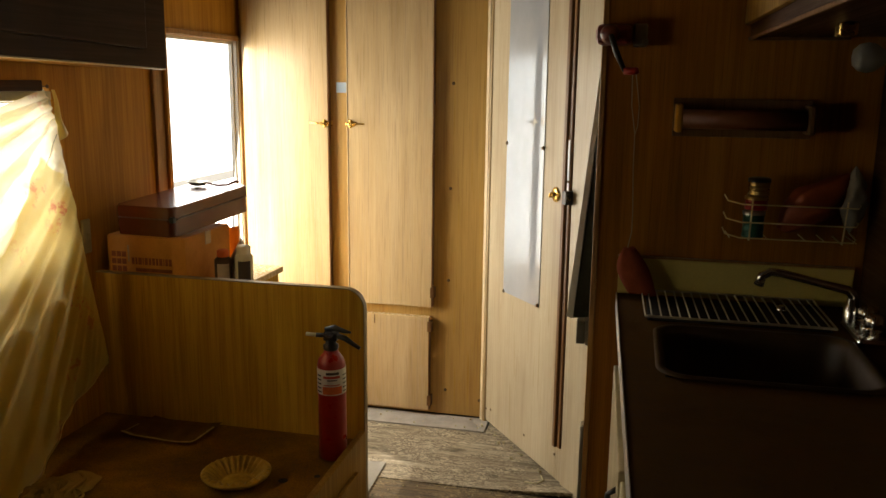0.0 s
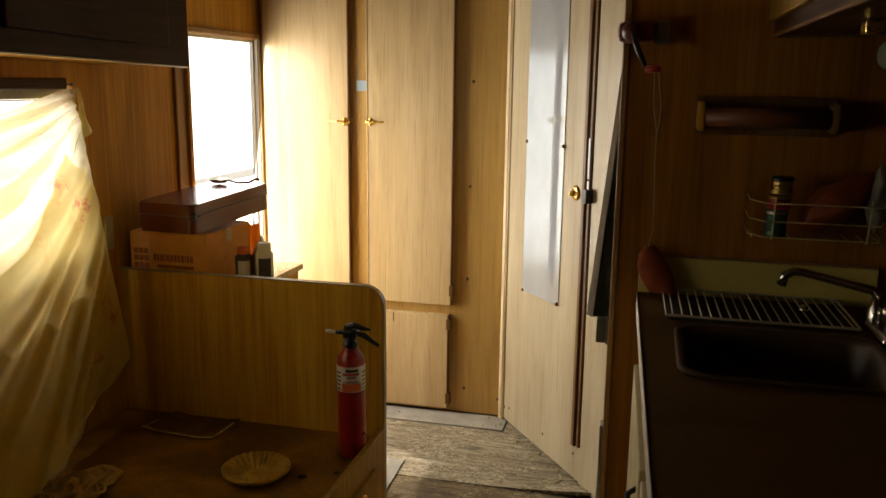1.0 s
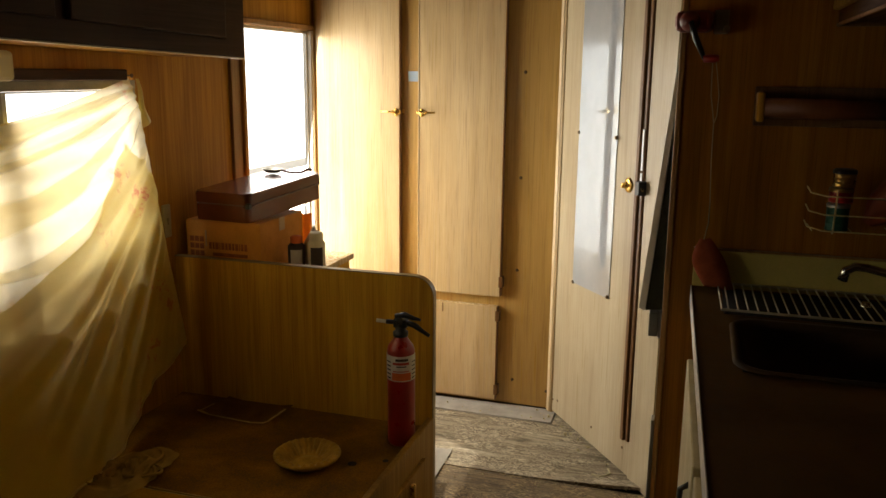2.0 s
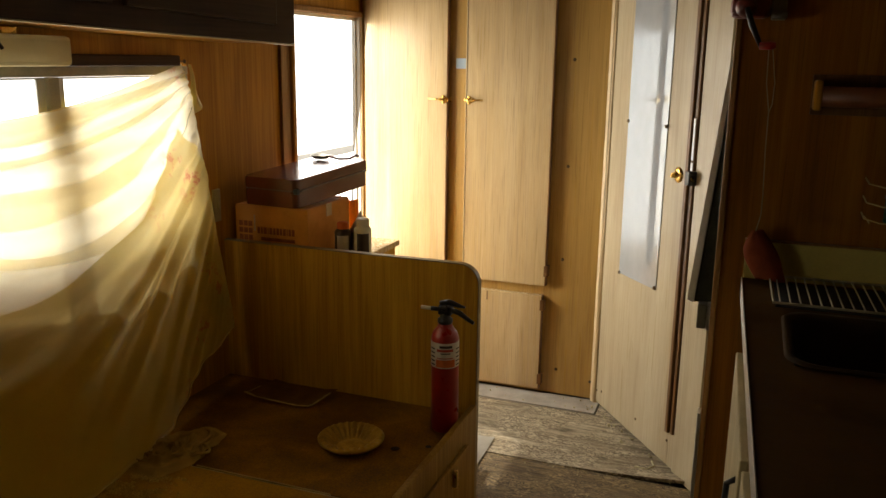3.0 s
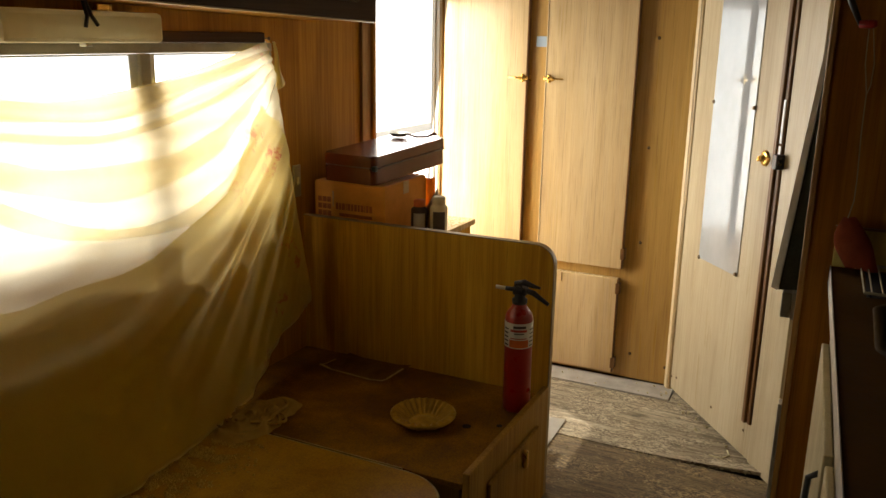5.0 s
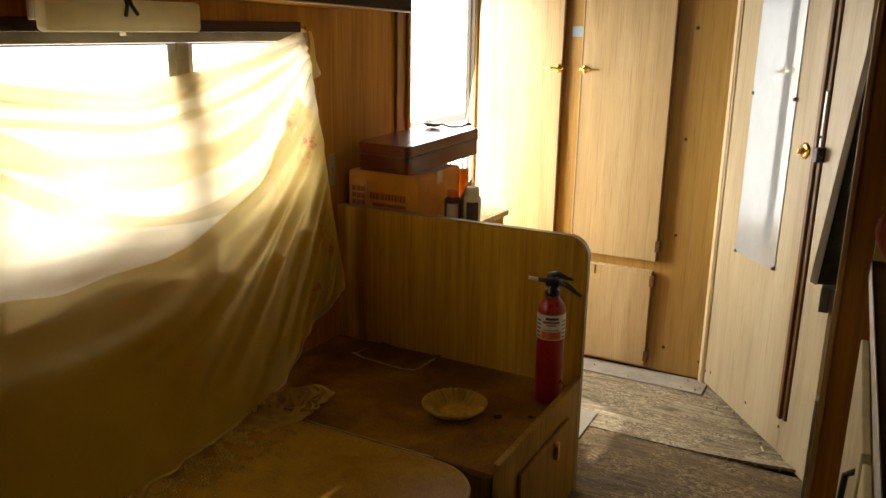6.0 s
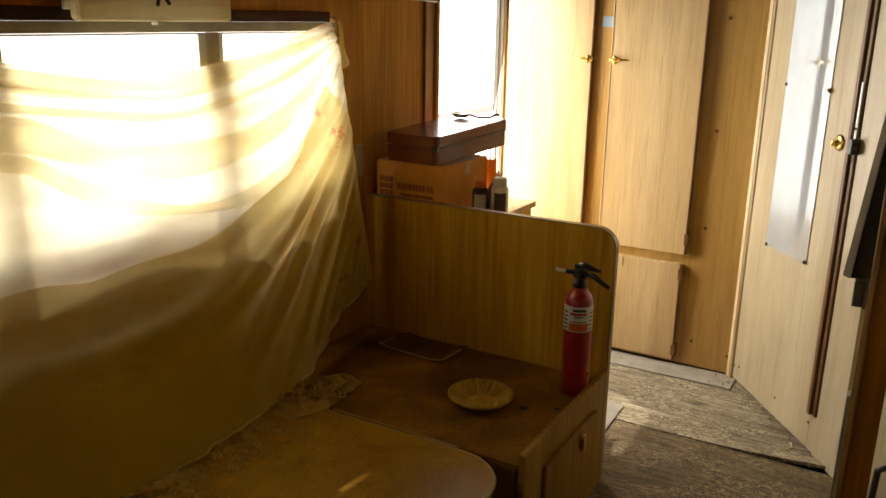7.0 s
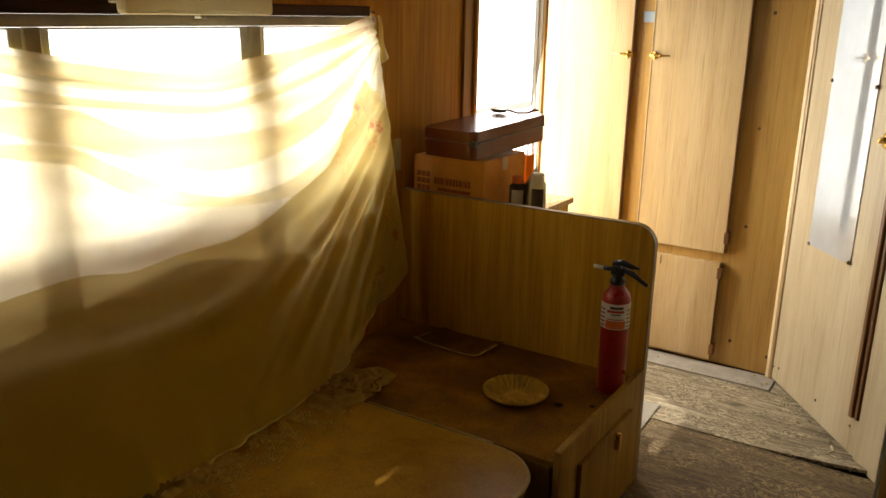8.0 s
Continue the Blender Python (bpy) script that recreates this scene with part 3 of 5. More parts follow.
# ---- overhead cabinet over the side window ----
over = thing("overhead_cabinet", (-1.40, 1.2, 1.36), "dark brown overhead cabinet above the side window", "cabinet")
TILT = Matrix.Translation((0, 2.115, 1.356)) @ Matrix.Rotation(radians(-1.4), 4, "X") @ Matrix.Translation((0, -2.115, -1.356))
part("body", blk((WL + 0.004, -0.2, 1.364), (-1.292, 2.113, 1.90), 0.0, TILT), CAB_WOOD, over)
# Underside and lip paler than the cabinet: light on them put into colour.
part("underside", blk((WL + 0.004, -0.2, 1.3565), (-1.292, 2.113, 1.3635), 0.0, TILT), OAK_DARK, over, "wood underside board, paler to carry the light on it")
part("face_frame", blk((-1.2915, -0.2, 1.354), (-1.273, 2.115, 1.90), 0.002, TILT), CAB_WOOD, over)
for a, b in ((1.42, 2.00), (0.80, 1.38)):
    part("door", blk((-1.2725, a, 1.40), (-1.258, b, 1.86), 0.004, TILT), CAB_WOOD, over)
part("lip", blk((-1.2925, -0.2, 1.3500), (-1.2735, 2.114, 1.3535), 0.001, TILT), TRIM_PALE, over, "bottom edging, its lit edge put into pale colour")

# ---- strip lamp below the cabinet ----
lamp = thing("strip_light", (-1.49, 1.25, 1.29), "cream strip light fixed over the side window, switched off", "lamp")
part("housing", blk((WL + 0.0225, 1.052, 1.312), (WL + 0.045, 1.455, 1.352), 0.003), CREAM, lamp)
part("diffuser", blk((WL + 0.0455, 1.050, 1.290), (WL + 0.080, 1.458, 1.356), 0.010), DIFFUSER, lamp, "cream speckled plastic diffuser")
part("lug", blk((WL + 0.05, 1.245, 1.283), (WL + 0.07, 1.262, 1.2895), 0.001), CREAM, lamp)
part("ribbon", tube([(WL + 0.083, 1.235, 1.375), (WL + 0.084, 1.242, 1.345), (WL + 0.084, 1.236, 1.322)], 0.004, 6), BLACK, lamp, "black ribbon ends")
part("ribbon", tube([(WL + 0.083, 1.240, 1.375), (WL + 0.085, 1.252, 1.345), (WL + 0.084, 1.268, 1.326)], 0.004, 6), BLACK, lamp)
part("socket", blk((WL + 0.0225, 1.30, 1.3565), (WL + 0.05, 1.34, 1.372), 0.002), BRASS, lamp)

# ---- dinette ----
seat = thing("dinette_bench", (-1.1, 1.8, 0.0), "wooden dinette bench box without cushions, dusty", "bench")
part("seat_board", blk((WL + 0.003, 1.532, SEAT_Z - 0.016), (-0.708, PANEL_Y - 0.003, SEAT_Z), 0.002), SEAT_BOARD, seat)
part("back_board", blk((WL + 0.003, 1.545, 0.002), (-0.72, 1.56, SEAT_Z - 0.017)), BENCH_WOOD, seat)
part("front_board", blk((-0.706, 1.530, 0.002), (-0.688, PANEL_Y - 0.004, SEAT_Z + 0.030), 0.003), BENCH_WOOD, seat)
hatch = part("door", blk((-0.6875, 1.635, 0.05), (-0.676, 1.985, 0.275), 0.003), BENCH_WOOD, seat)
part("turn_button", blk((-0.676, 1.85, 0.212), (-0.662, 1.866, 0.262), 0.005), BRASS, hatch, "wooden turn button")
# Flat dark discs on the board: the holes' inner shade as colour.
part("hole", lathe([(0.0, 0.0006), (0.012, 0.0006), (0.012, 0.0)], 20, pose(-0.818, 1.802, SEAT_Z)), DARK_GAP, seat, "finger hole drawn as a flat dark disc")
part("hole", lathe([(0.0, 0.0006), (0.008, 0.0006), (0.008, 0.0)], 16, pose(-0.742, 1.845, SEAT_Z)), DARK_GAP, seat)

divider = thing("divider_panel", (-1.1, PANEL_Y, 0.0), "oak laminate divider panel with a rounded top corner", "panel")


def panel_outline(inset, x0=WL + 0.002, x1=-0.690, top=0.764, r=0.058):
    pts = [(x0, 0.0), (x1 - inset, 0.0)]
    for k in range(11):
        a = math.pi / 2 * k / 10
        pts.append((x1 - r + (r - inset) * math.cos(a), top - r + (r - inset) * math.sin(a)))
    pts.append((x0, top - inset))
    return pts


STAND = Matrix.Translation((0, PANEL_Y, 0)) @ Matrix.Rotation(radians(90), 4, "X")
bm = outline(panel_outline(0.003), -0.018, 0.0)
bm.transform(STAND)
part("board", bm, OAK_PANEL, divider)
edge = panel_outline(0.0)[1:]
bm = bmesh.new()
for (xa, za), (xb, zb) in zip(edge, edge[1:]):
    n = Vector((zb - za, 0, -(xb - xa))).normalized() * 0.003
    q = [(xa, za), (xb, zb), (xb - n.x, zb - n.z), (xa - n.x, za - n.z)]
    lo = [bm.verts.new((x, PANEL_Y - 0.002, z)) for x, z in q]
    hi = [bm.verts.new((x, PANEL_Y + 0.020, z)) for x, z in q]
    bm.faces.new(lo), bm.faces.new(hi[::-1])
    for i in range(4):
        bm.faces.new((lo[i], hi[i], hi[(i + 1) % 4], lo[(i + 1) % 4]))
bmesh.ops.recalc_face_normals(bm, faces=bm.faces)
part("edge_trim", bm, GOLD_EDGE, divider, "brown plastic edging")

table = thing("dinette_table", (-1.1, 0.9, 0.0), "brown laminate table lowered to bench height, dusty", "table")


def table_outline(grow):
    x0, x1, y0, y1, r = WL + 0.004, -0.712 + grow, 0.45, 1.522 + grow, 0.13
    pts = [(x0, y0), (x1, y0)]
    for k in range(13):
        a = math.pi / 2 * k / 12
        pts.append((x1 - r + r * math.cos(a), y1 - r + r * math.sin(a)))
    return pts + [(x0, y1)]


part("tabletop", outline(table_outline(-0.003), SEAT_Z - 0.026, SEAT_Z + 0.003, 0.001), TABLE_TOP, table)
bm = bmesh.new()
rim = table_outline(-0.002)[1:]
part("edge_trim", tube([(x, y, SEAT_Z - 0.003) for x, y in rim], 0.0065, 8), DULL_BRASS, table, "dull metal edge band", True)
part("ledge", blk((WL + 0.004, 0.45, 0.002), (-0.80, 0.47, SEAT_Z - 0.027)), OAK_PANEL, table)
part("edge_strip", blk((-1.235, 1.5238, SEAT_Z - 0.012), (-0.86, 1.5290, SEAT_Z + 0.005), 0.001), DULL_BRASS, table, "worn metal edge strip")
part("leg", blk((-1.16, 0.92, 0.002), (-1.08, 1.00, SEAT_Z - 0.027), 0.004), OAK_PANEL, table)

# ---- cotton sheet hung over the side window ----
NAIL = Vector((-1.512, 1.915, 1.297))
LOW = [(0.0, -1.484, 2.040, 0.500), (0.05, -1.478, 1.965, 0.476), (0.10, -1.472, 1.880, 0.450), (0.16, -1.462, 1.800, 0.414), (0.22, -1.446, 1.735, 0.372), (0.28, -1.422, 1.650, 0.338),
       (0.36, -1.388, 1.500, 0.334), (0.45, -1.366, 1.335, 0.334), (0.60, -1.346, 1.120, 0.334), (0.80, -1.335, 0.930, 0.334), (1.0, -1.32, 0.58, 0.334)]


def along_low(s):
    for (a, *p), (b, *q) in zip(LOW, LOW[1:]):
        if s <= b:
            k = (s - a) / (b - a)
            return Vector(p).lerp(Vector(q), k)
    return Vector(LOW[-1][1:])


def ridge(a):
    """A fold's profile: broad hollows, narrow crests."""
    c = 0.5 + 0.5 * math.cos(a)
    return 1.6 * c ** 1.8 - 0.7


def hem(y):
    if y > 1.30:
        return 1.1780 + 0.1200 * min(1.1, (y - 1.30) / 0.62) ** 1.5
    return 1.1780 + 0.1200 * min(1.2, ((1.30 - y) / 0.72) ** 1.8)


def hung_sheet(s, v):
    y = 1.915 - 1.30 * max(0.0, (s - 0.05) / 0.95) ** 1.15
    top = Vector((-1.516 + 0.002 * math.sin(math.pi * s), y, hem(y)))
    low = along_low(s)
    p = top.lerp(low, v)
    k = max(0.0, min(1.0, (s - 0.25) / 0.35))
    k = 0.88 * k * k * (3 - 2 * k)
    out = (1 - k) * (0.6 * v + 0.4 * v * v) + k * (0.15 * v + 0.85 * v ** 3)
    p.x = top.x + (low.x - top.x) * out + 0.022 * (1 - k) * min(1.0, 0.15 + s / 0.15) * math.sin(math.pi * v ** 0.92)
    p.x += 0.014 * min(1.0, v / 0.1) 
    p.z -= 0.05 * math.sin(math.pi * v) * math.sin(math.pi * min(1, s * 1.05)) * (1 - v)
    drop, far = max(0.0, hem(p.y) - p.z), max(0.0, NAIL.y + 0.10 - p.y)
    r = math.hypot(drop, far)
    ease = min(1.0, v / 0.05)
    low_ease = min(1.0, (1 - v) / 0.08 + 0.25)
    psi = drop / ((far + 0.10) ** 0.65 + 0.12)
    bend = 0.5 * noise.noise(Vector((psi * 3.0, r * 1.5, 0))) + 0.2 * noise.noise(Vector((psi * 9.0, r * 3.0, 2)))
    wave = ridge(2 * math.pi * (psi / 0.21 + bend)) + 0.22 * ridge(2 * math.pi * (psi / 0.095 + 1.7 * bend + 0.3))
    gain = 0.0135 * min(1.0, r / 0.20) * (0.12 + 0.88 * math.exp(-max(0.0, r - 0.42) / 0.55)) * min(1.0, 0.04 + s / 0.07) * (0.75 + 0.6 * noise.noise(Vector((psi * 5, r * 1.4, 1.0))))
    p.x += gain * wave * ease * low_ease
    band = drop / 0.024 + 0.8 * noise.noise(Vector((p.y * 1.8, 0.0, 5.0)))
    p.x += 0.0055 * ridge(2 * math.pi * band) * math.exp(-((drop - 0.045) / 0.045) ** 2) * ease
    swag = drop / 0.072 + 0.9 * noise.noise(Vector((p.y * 1.3, drop * 3, 9.0)))
    p.x += 0.0062 * ridge(2 * math.pi * swag) * min(1.0, drop / 0.08) * math.exp(-max(0.0, drop - 0.16) / 0.14) * min(1.0, far / 0.25) * ease
    p.x += 0.005 * noise.noise(Vector((p.y * 4, p.z * 3, 1.5))) * ease * low_ease + 0.0025 * noise.noise(Vector((p.y * 16, p.z * 11, 3))) * low_ease
    if v > 0.86:
        k = (v - 0.86) / 0.14
        p.x += 0.014 * k * noise.noise(Vector((s * 22, 2.0, 0)))
        p.z = max(p.z, 0.328 + 0.006 * (1 + noise.noise(Vector((s * 40, v * 9, 7))))) if s > 0.25 else p.z
    p.x = max(p.x, WL + 0.0085 + 0.002 * v)
    return p


curtain = thing("hung_sheet", (-1.40, 1.3, 0.33), "yellowed cotton sheet with faded pink flowers hung over the window", "curtain")
part("sheet", sheet(hung_sheet, 210, 130), CLOTH, curtain, "", True)


def doubled_fold(at, wide, s0, s1, k):
    """A long shallow fold where the cloth lies double, tapering out at both ends."""
    def surface(u, v):
        s = s0 + (s1 - s0) * u
        taper = math.sin(math.pi * min(1.0, 0.02 + 1.3 * u)) if u < 0.385 else 1.0
        taper = taper * min(1.0, (1 - u) / 0.15 + 0.05)
        w = wide * taper * (1 + 0.7 * noise.noise(Vector((s * 5, k, 0))))
        p = hung_sheet(s, at(s) + 0.010 * noise.noise(Vector((s * 4, k, 4))) + w * (v - 0.5))
        p.x += 0.0012 + 0.0025 * math.sin(math.pi * v)
        return p
    return sheet(surface, 150, 10)


part("fold", doubled_fold(lambda s: 0.026 + 0.012 * s, 0.046, 0.04, 1.0, 1.0), CLOTH_FOLD, curtain, "", True)
part("fold", doubled_fold(lambda s: 0.045 + 0.052 * math.sin(math.pi * min(0.70, s)), 0.020, 0.08, 1.0, 5.0), CLOTH_FOLD, curtain, "", True)
part("fold", doubled_fold(lambda s: 0.050 + 0.160 * math.sin(math.pi * min(0.78, s) ** 0.9), 0.074, 0.06, 1.0, 9.0), CLOTH_FOLD, curtain, "", True)
part("fold", doubled_fold(lambda s: 0.060 + 0.290 * math.sin(math.pi * min(0.80, s) ** 0.8), 0.040, 0.05, 1.0, 14.0), CLOTH_FOLD, curtain, "", True)
DOUBLE = ((0.0, 0.36), (0.13, 0.17), (0.20, 0.26), (0.28, 0.33), (0.36, 0.375), (0.45, 0.425), (0.60, 0.455), (0.80, 0.475), (1.0, 0.52))


def lower_layer(u, v):
    """The sheet hangs double below a slanting fold line."""
    a, b = next((p, q) for p, q in zip(DOUBLE, DOUBLE[1:]) if u <= q[0])
    k = (u - a[0]) / (b[0] - a[0])
    start = a[1] + (b[1] - a[1]) * k + 0.012 * min(1.0, u / 0.4) * noise.noise(Vector((u * 9, 0, 6)))
    p = hung_sheet(u, max(0.0, start) + (0.985 - max(0.0, start)) * v)
    p.x += 0.0025 + 0.004 * math.sin(math.pi * min(1.0, 8 * v))
    return p


part("lower_layer", sheet(lower_layer, 200, 100), CLOTH_LOWER, curtain, "", True)
part("seam", tube([hung_sheet(0.02 + 0.97 * k / 120, 1.0) + Vector((0.002, 0, 0.002)) for k in range(121)], 0.0028, 6), CLOTH, curtain, "rolled bottom seam", True)


def flap(u, v):
    y = 1.905 + 0.016 + 0.050 * v * (0.3 + 0.7 * u)
    return (WL + 0.030 + 0.010 * math.sin(3 * u) + 0.003 * math.sin(7 * v), y, 1.300 - 0.006 - 0.135 * v + 0.02 * u * v)


part("folded_corner", sheet(flap, 12, 16), CLOTH, curtain, "", True)
part("nail", lathe([(0.0, 0.004), (0.005, 0.003), (0.0055, 0.0), (0.002, 0.0), (0.002, -0.016)], 12, pose(WL + 0.022, 1.915, 1.302, 0, 90, 0)), SCREW, curtain)


def crease(x, y, f, k):
    """Sharp little ridges of crushed cloth."""
    n = noise.noise(Vector((x * f, y * f, k)))
    m = noise.noise(Vector((y * f * 0.8, x * f * 1.1, k + 3)))
    return (1 - abs(n) * 2.2) * 0.6 + (1 - abs(m) * 2.4) * 0.4


def rag_surface(u, v):
    a, r = 2 * math.pi * u, v
    rad = 0.098 * r * (1 + 0.34 * noise.noise(Vector((math.cos(a) * 1.3, math.sin(a) * 1.3, 0))) + 0.10 * noise.noise(Vector((math.cos(a) * 4, math.sin(a) * 4, 2))))
    x, y = -1.325 + 0.95 * rad * math.cos(a), 1.560 + 1.35 * rad * math.sin(a)
    z = 0.004 + (1 - r ** 3) * (0.008 + 0.0085 * (0.7 + ridge(11 * r + 2.0 * a + 3.0 * noise.noise(Vector((x * 17, y * 17, 3))))) + 0.004 * (0.7 + ridge(26 * r - 3.0 * a + 4.0 * noise.noise(Vector((x * 25, y * 25, 8)))))) + 0.004 * max(0.0, math.sin(a * 5 + 6 * r)) * r
    return (x, y, SEAT_Z + max(z, 0.0042))


rag = thing("crumpled_rag", (-1.335, 1.592, SEAT_Z), "crumpled dirty cloth lying on the bench below the sheet", "rag")
part("cloth", sheet(rag_surface, 120, 44), RAG, rag, "", True)
rng_rag = random.Random(11)
for k in range(13):
    a0, ra = rng_rag.random() * 6.28, 0.015 + 0.06 * rng_rag.random()
    turn, r0 = rng_rag.uniform(0.9, 2.4), 0.0032 + 0.0035 * rng_rag.random()
    path = []
    for i in range(15):
        t = i / 14
        q = a0 + turn * t
        rr = ra * (1 + 0.35 * math.sin(4 * t + k))
        x, y = -1.325 + 0.95 * rr * math.cos(q), 1.560 + 1.35 * rr * math.sin(q)
        path.append((x, y, SEAT_Z + 0.013 + 0.010 * math.sin(math.pi * t) * (1 - rr / 0.1) + 0.003 * math.sin(9 * t + k)))
    part("fold", tube(path, [r0 * (0.35 + 0.65 * math.sin(math.pi * (0.08 + 0.84 * i / 14))) for i in range(15)], 8), RAG, rag, "", True)


def heap_surface(u, v):
    y = 0.72 + 0.42 * u
    x = -1.325 + 0.035 * v + 0.03 * u * (v - 0.5)
    z = SEAT_Z + 0.005 + math.sin(math.pi * v) * (0.010 + 0.022 * max(0.0, crease(u, v * 0.2, 14, 2.0))) * math.sin(math.pi * min(1, u * 1.02))
    return (x - 0.03 * u + 0.02 * noise.noise(Vector((u * 9, v * 3, 9))), y, max(z, SEAT_Z + 0.004))


single("rumpled_hem", sheet(heap_surface, 110, 22), RAG, "rumpled strip of dirty cloth on the table", "rag", True)

rng_dust = random.Random(3)
bm = bmesh.new()
for k in range(9000):
    t = rng_dust.random() ** 0.8
    y = 0.90 + 0.56 * t
    x = -1.335 + 0.02 * math.sin(9 * y) + abs(rng_dust.gauss(0, 0.055 + 0.03 * math.sin(17 * t) ** 2)) - 0.03 * t
    if noise.noise(Vector((x * 26, y * 26, 0))) + 0.5 * noise.noise(Vector((x * 70, y * 70, 3))) < rng_dust.uniform(-0.25, 0.2):
        continue
    r = 0.0012 + 0.0042 * rng_dust.random() ** 2
    q = rng_dust.random() * 6.28
    z = SEAT_Z + 0.0036
    ring = [bm.verts.new((x + r * math.cos(q + 2.1 * i), y + r * math.sin(q + 2.1 * i) * 1.3, z)) for i in range(3)]
    tip = bm.verts.new((x, y, z + r * 0.8))
    for i in range(3):
        bm.faces.new((ring[i], ring[(i + 1) % 3], tip))
tagged(mesh_object("crumbled_foam", bm, plain("crumbled_foam", (0.56, 0.37, 0.075), 0.9, 0, 0.4, 60)), "yellow-brown crumbled foam and dust on the table", "dust", kind="stuff")

# ---- bench things ----
ext = thing("fire_extinguisher", (-0.733, 1.968, SEAT_Z), "small red fire extinguisher standing on the bench", "fire extinguisher")
EX = pose(-0.742, 1.968, SEAT_Z, 1.5, 0.0, 0) @ Matrix.Scale(1.025, 4)
RR = 0.0365
part("cylinder", lathe([(0.0, 0.0), (RR - 0.004, 0.0), (RR, 0.006), (RR, 0.262), (RR - 0.004, 0.275), (RR - 0.013, 0.287), (0.020, 0.292), (0.018, 0.300), (0.017, 0.306), (0.0, 0.306)], 40, EX), RED, ext, "", True)
lab = part("label", lathe([(RR + 0.0004, 0.186), (RR + 0.0008, 0.187), (RR + 0.0008, 0.254), (RR + 0.0004, 0.255)], 40, EX), LABEL, ext, "white printed label", True)


def band(bm, a0, a1, z0, z1, r, n=8):
    """A strip of print on a round label; angles in degrees from the front."""
    for k in range(n):
        a, b = (math.radians(-70 + a0 + (a1 - a0) * j / n) for j in (k, k + 1))
        bm.faces.new([bm.verts.new(EX @ Vector((r * math.cos(t), r * math.sin(t), z))) for t, z in ((a, z0), (b, z0), (b, z1), (a, z1))])


bm = bmesh.new()
band(bm, -38, 42, 0.189, 0.210, RR + 0.0015)
part("print", bm, ORANGE, lab, "orange warning panel")
bm = bmesh.new()
band(bm, -22, 30, 0.242, 0.249, RR + 0.0015)
band(bm, -18, 22, 0.226, 0.229, RR + 0.0015)
for k in range(5):
    band(bm, -70, -44, 0.192 + 0.011 * k, 0.196 + 0.011 * k, RR + 0.0015)
    band(bm, 48, 74, 0.192 + 0.011 * k, 0.195 + 0.011 * k, RR + 0.0015)
part("print", bm, INK, lab, "dark print bars")
bm = bmesh.new()
band(bm, -34, 34, 0.232, 0.239, RR + 0.0015)
band(bm, -34, 34, 0.213, 0.2155, RR + 0.0015)
part("print", bm, RED_INK, lab, "red print bars")
part("neck", lathe([(0.018, 0.300), (0.020, 0.303), (0.020, 0.312), (0.014, 0.316), (0.014, 0.330), (0.0, 0.330)], 24, EX), BLACK, ext, "", True)
part("valve", blk((-0.017, -0.014, 0.324), (0.020, 0.014, 0.346), 0.005, EX), BLACK, ext)
part("lever", tube([EX @ Vector(p) for p in ((-0.014, 0, 0.352), (0.012, 0, 0.358), (0.038, -0.002, 0.352), (0.056, -0.003, 0.350))], [0.007, 0.009, 0.006, 0.003], 8), BLACK, ext, "", True)
part("handle", tube([EX @ Vector(p) for p in ((0.014, 0, 0.338), (0.040, -0.004, 0.334), (0.062, -0.008, 0.322), (0.082, -0.010, 0.312))], [0.008, 0.008, 0.006, 0.005], 8), BLACK, ext, "", True)
noz = part("nozzle", tube([EX @ Vector(p) for p in ((-0.012, 0, 0.336), (-0.038, -0.004, 0.337))], 0.0062, 10), BLACK, ext, "", True)
part("tip", tube([EX @ Vector(p) for p in ((-0.036, -0.004, 0.337), (-0.064, -0.008, 0.339))], 0.0050, 10), CREAM, noz, "cream nozzle tip", True)
part("pin", tube([EX @ Vector((0.012 * math.cos(t), -0.016, 0.346 + 0.010 * math.sin(t))) for t in (2 * math.pi * k / 14 for k in range(14))], 0.0015, 6, True), BLACK, ext)



def bowl_surface(u, v):
    """Inside and outside of a fluted dish, from the middle of the floor over the rim and back under."""
    a = 2 * math.pi * u
    prof = [(0.0, 0.005), (0.034, 0.005), (0.037, 0.0035), (0.044, 0.007), (0.060, 0.020), (0.073, 0.031), (0.082, 0.033), (0.0875, 0.029), (0.086, 0.023), (0.062, 0.006), (0.046, 0.0), (0.0, 0.0)]
    k = v * (len(prof) - 1)
    i = min(int(k), len(prof) - 2)
    r, z = (prof[i][n] + (prof[i + 1][n] - prof[i][n]) * (k - i) for n in (0, 1))
    inner = v < 0.55
    flute = math.cos(26 * a) * max(0.0, min(1.0, (r - 0.042) / 0.010)) * max(0.0, min(1.0, (0.086 - r) / 0.010))
    z += (0.0048 if inner else 0.0008) * flute
    return (-0.928 + r * math.cos(a), 1.766 + r * math.sin(a), SEAT_Z + 0.0012 + max(0.0, z))


single("fluted_bowl", sheet(bowl_surface, 208, 30), BOWL, "yellowed fluted plastic bowl lying on the bench", "bowl", True)


def card_surface(u, v):
    a, b, c, d = Vector((-1.375, 1.937, 0)), Vector((-1.142, 1.918, 0)), Vector((-1.128, 2.074, 0)), Vector((-1.352, 2.078, 0))
    p = a.lerp(b, u).lerp(d.lerp(c, u), v)
    p.z = SEAT_Z + 0.002 + 0.007 * max(0, 1 - 5 * min(u, 1 - u)) + 0.005 * max(0, 1 - 6 * v) + 0.003 * u * v
    return p


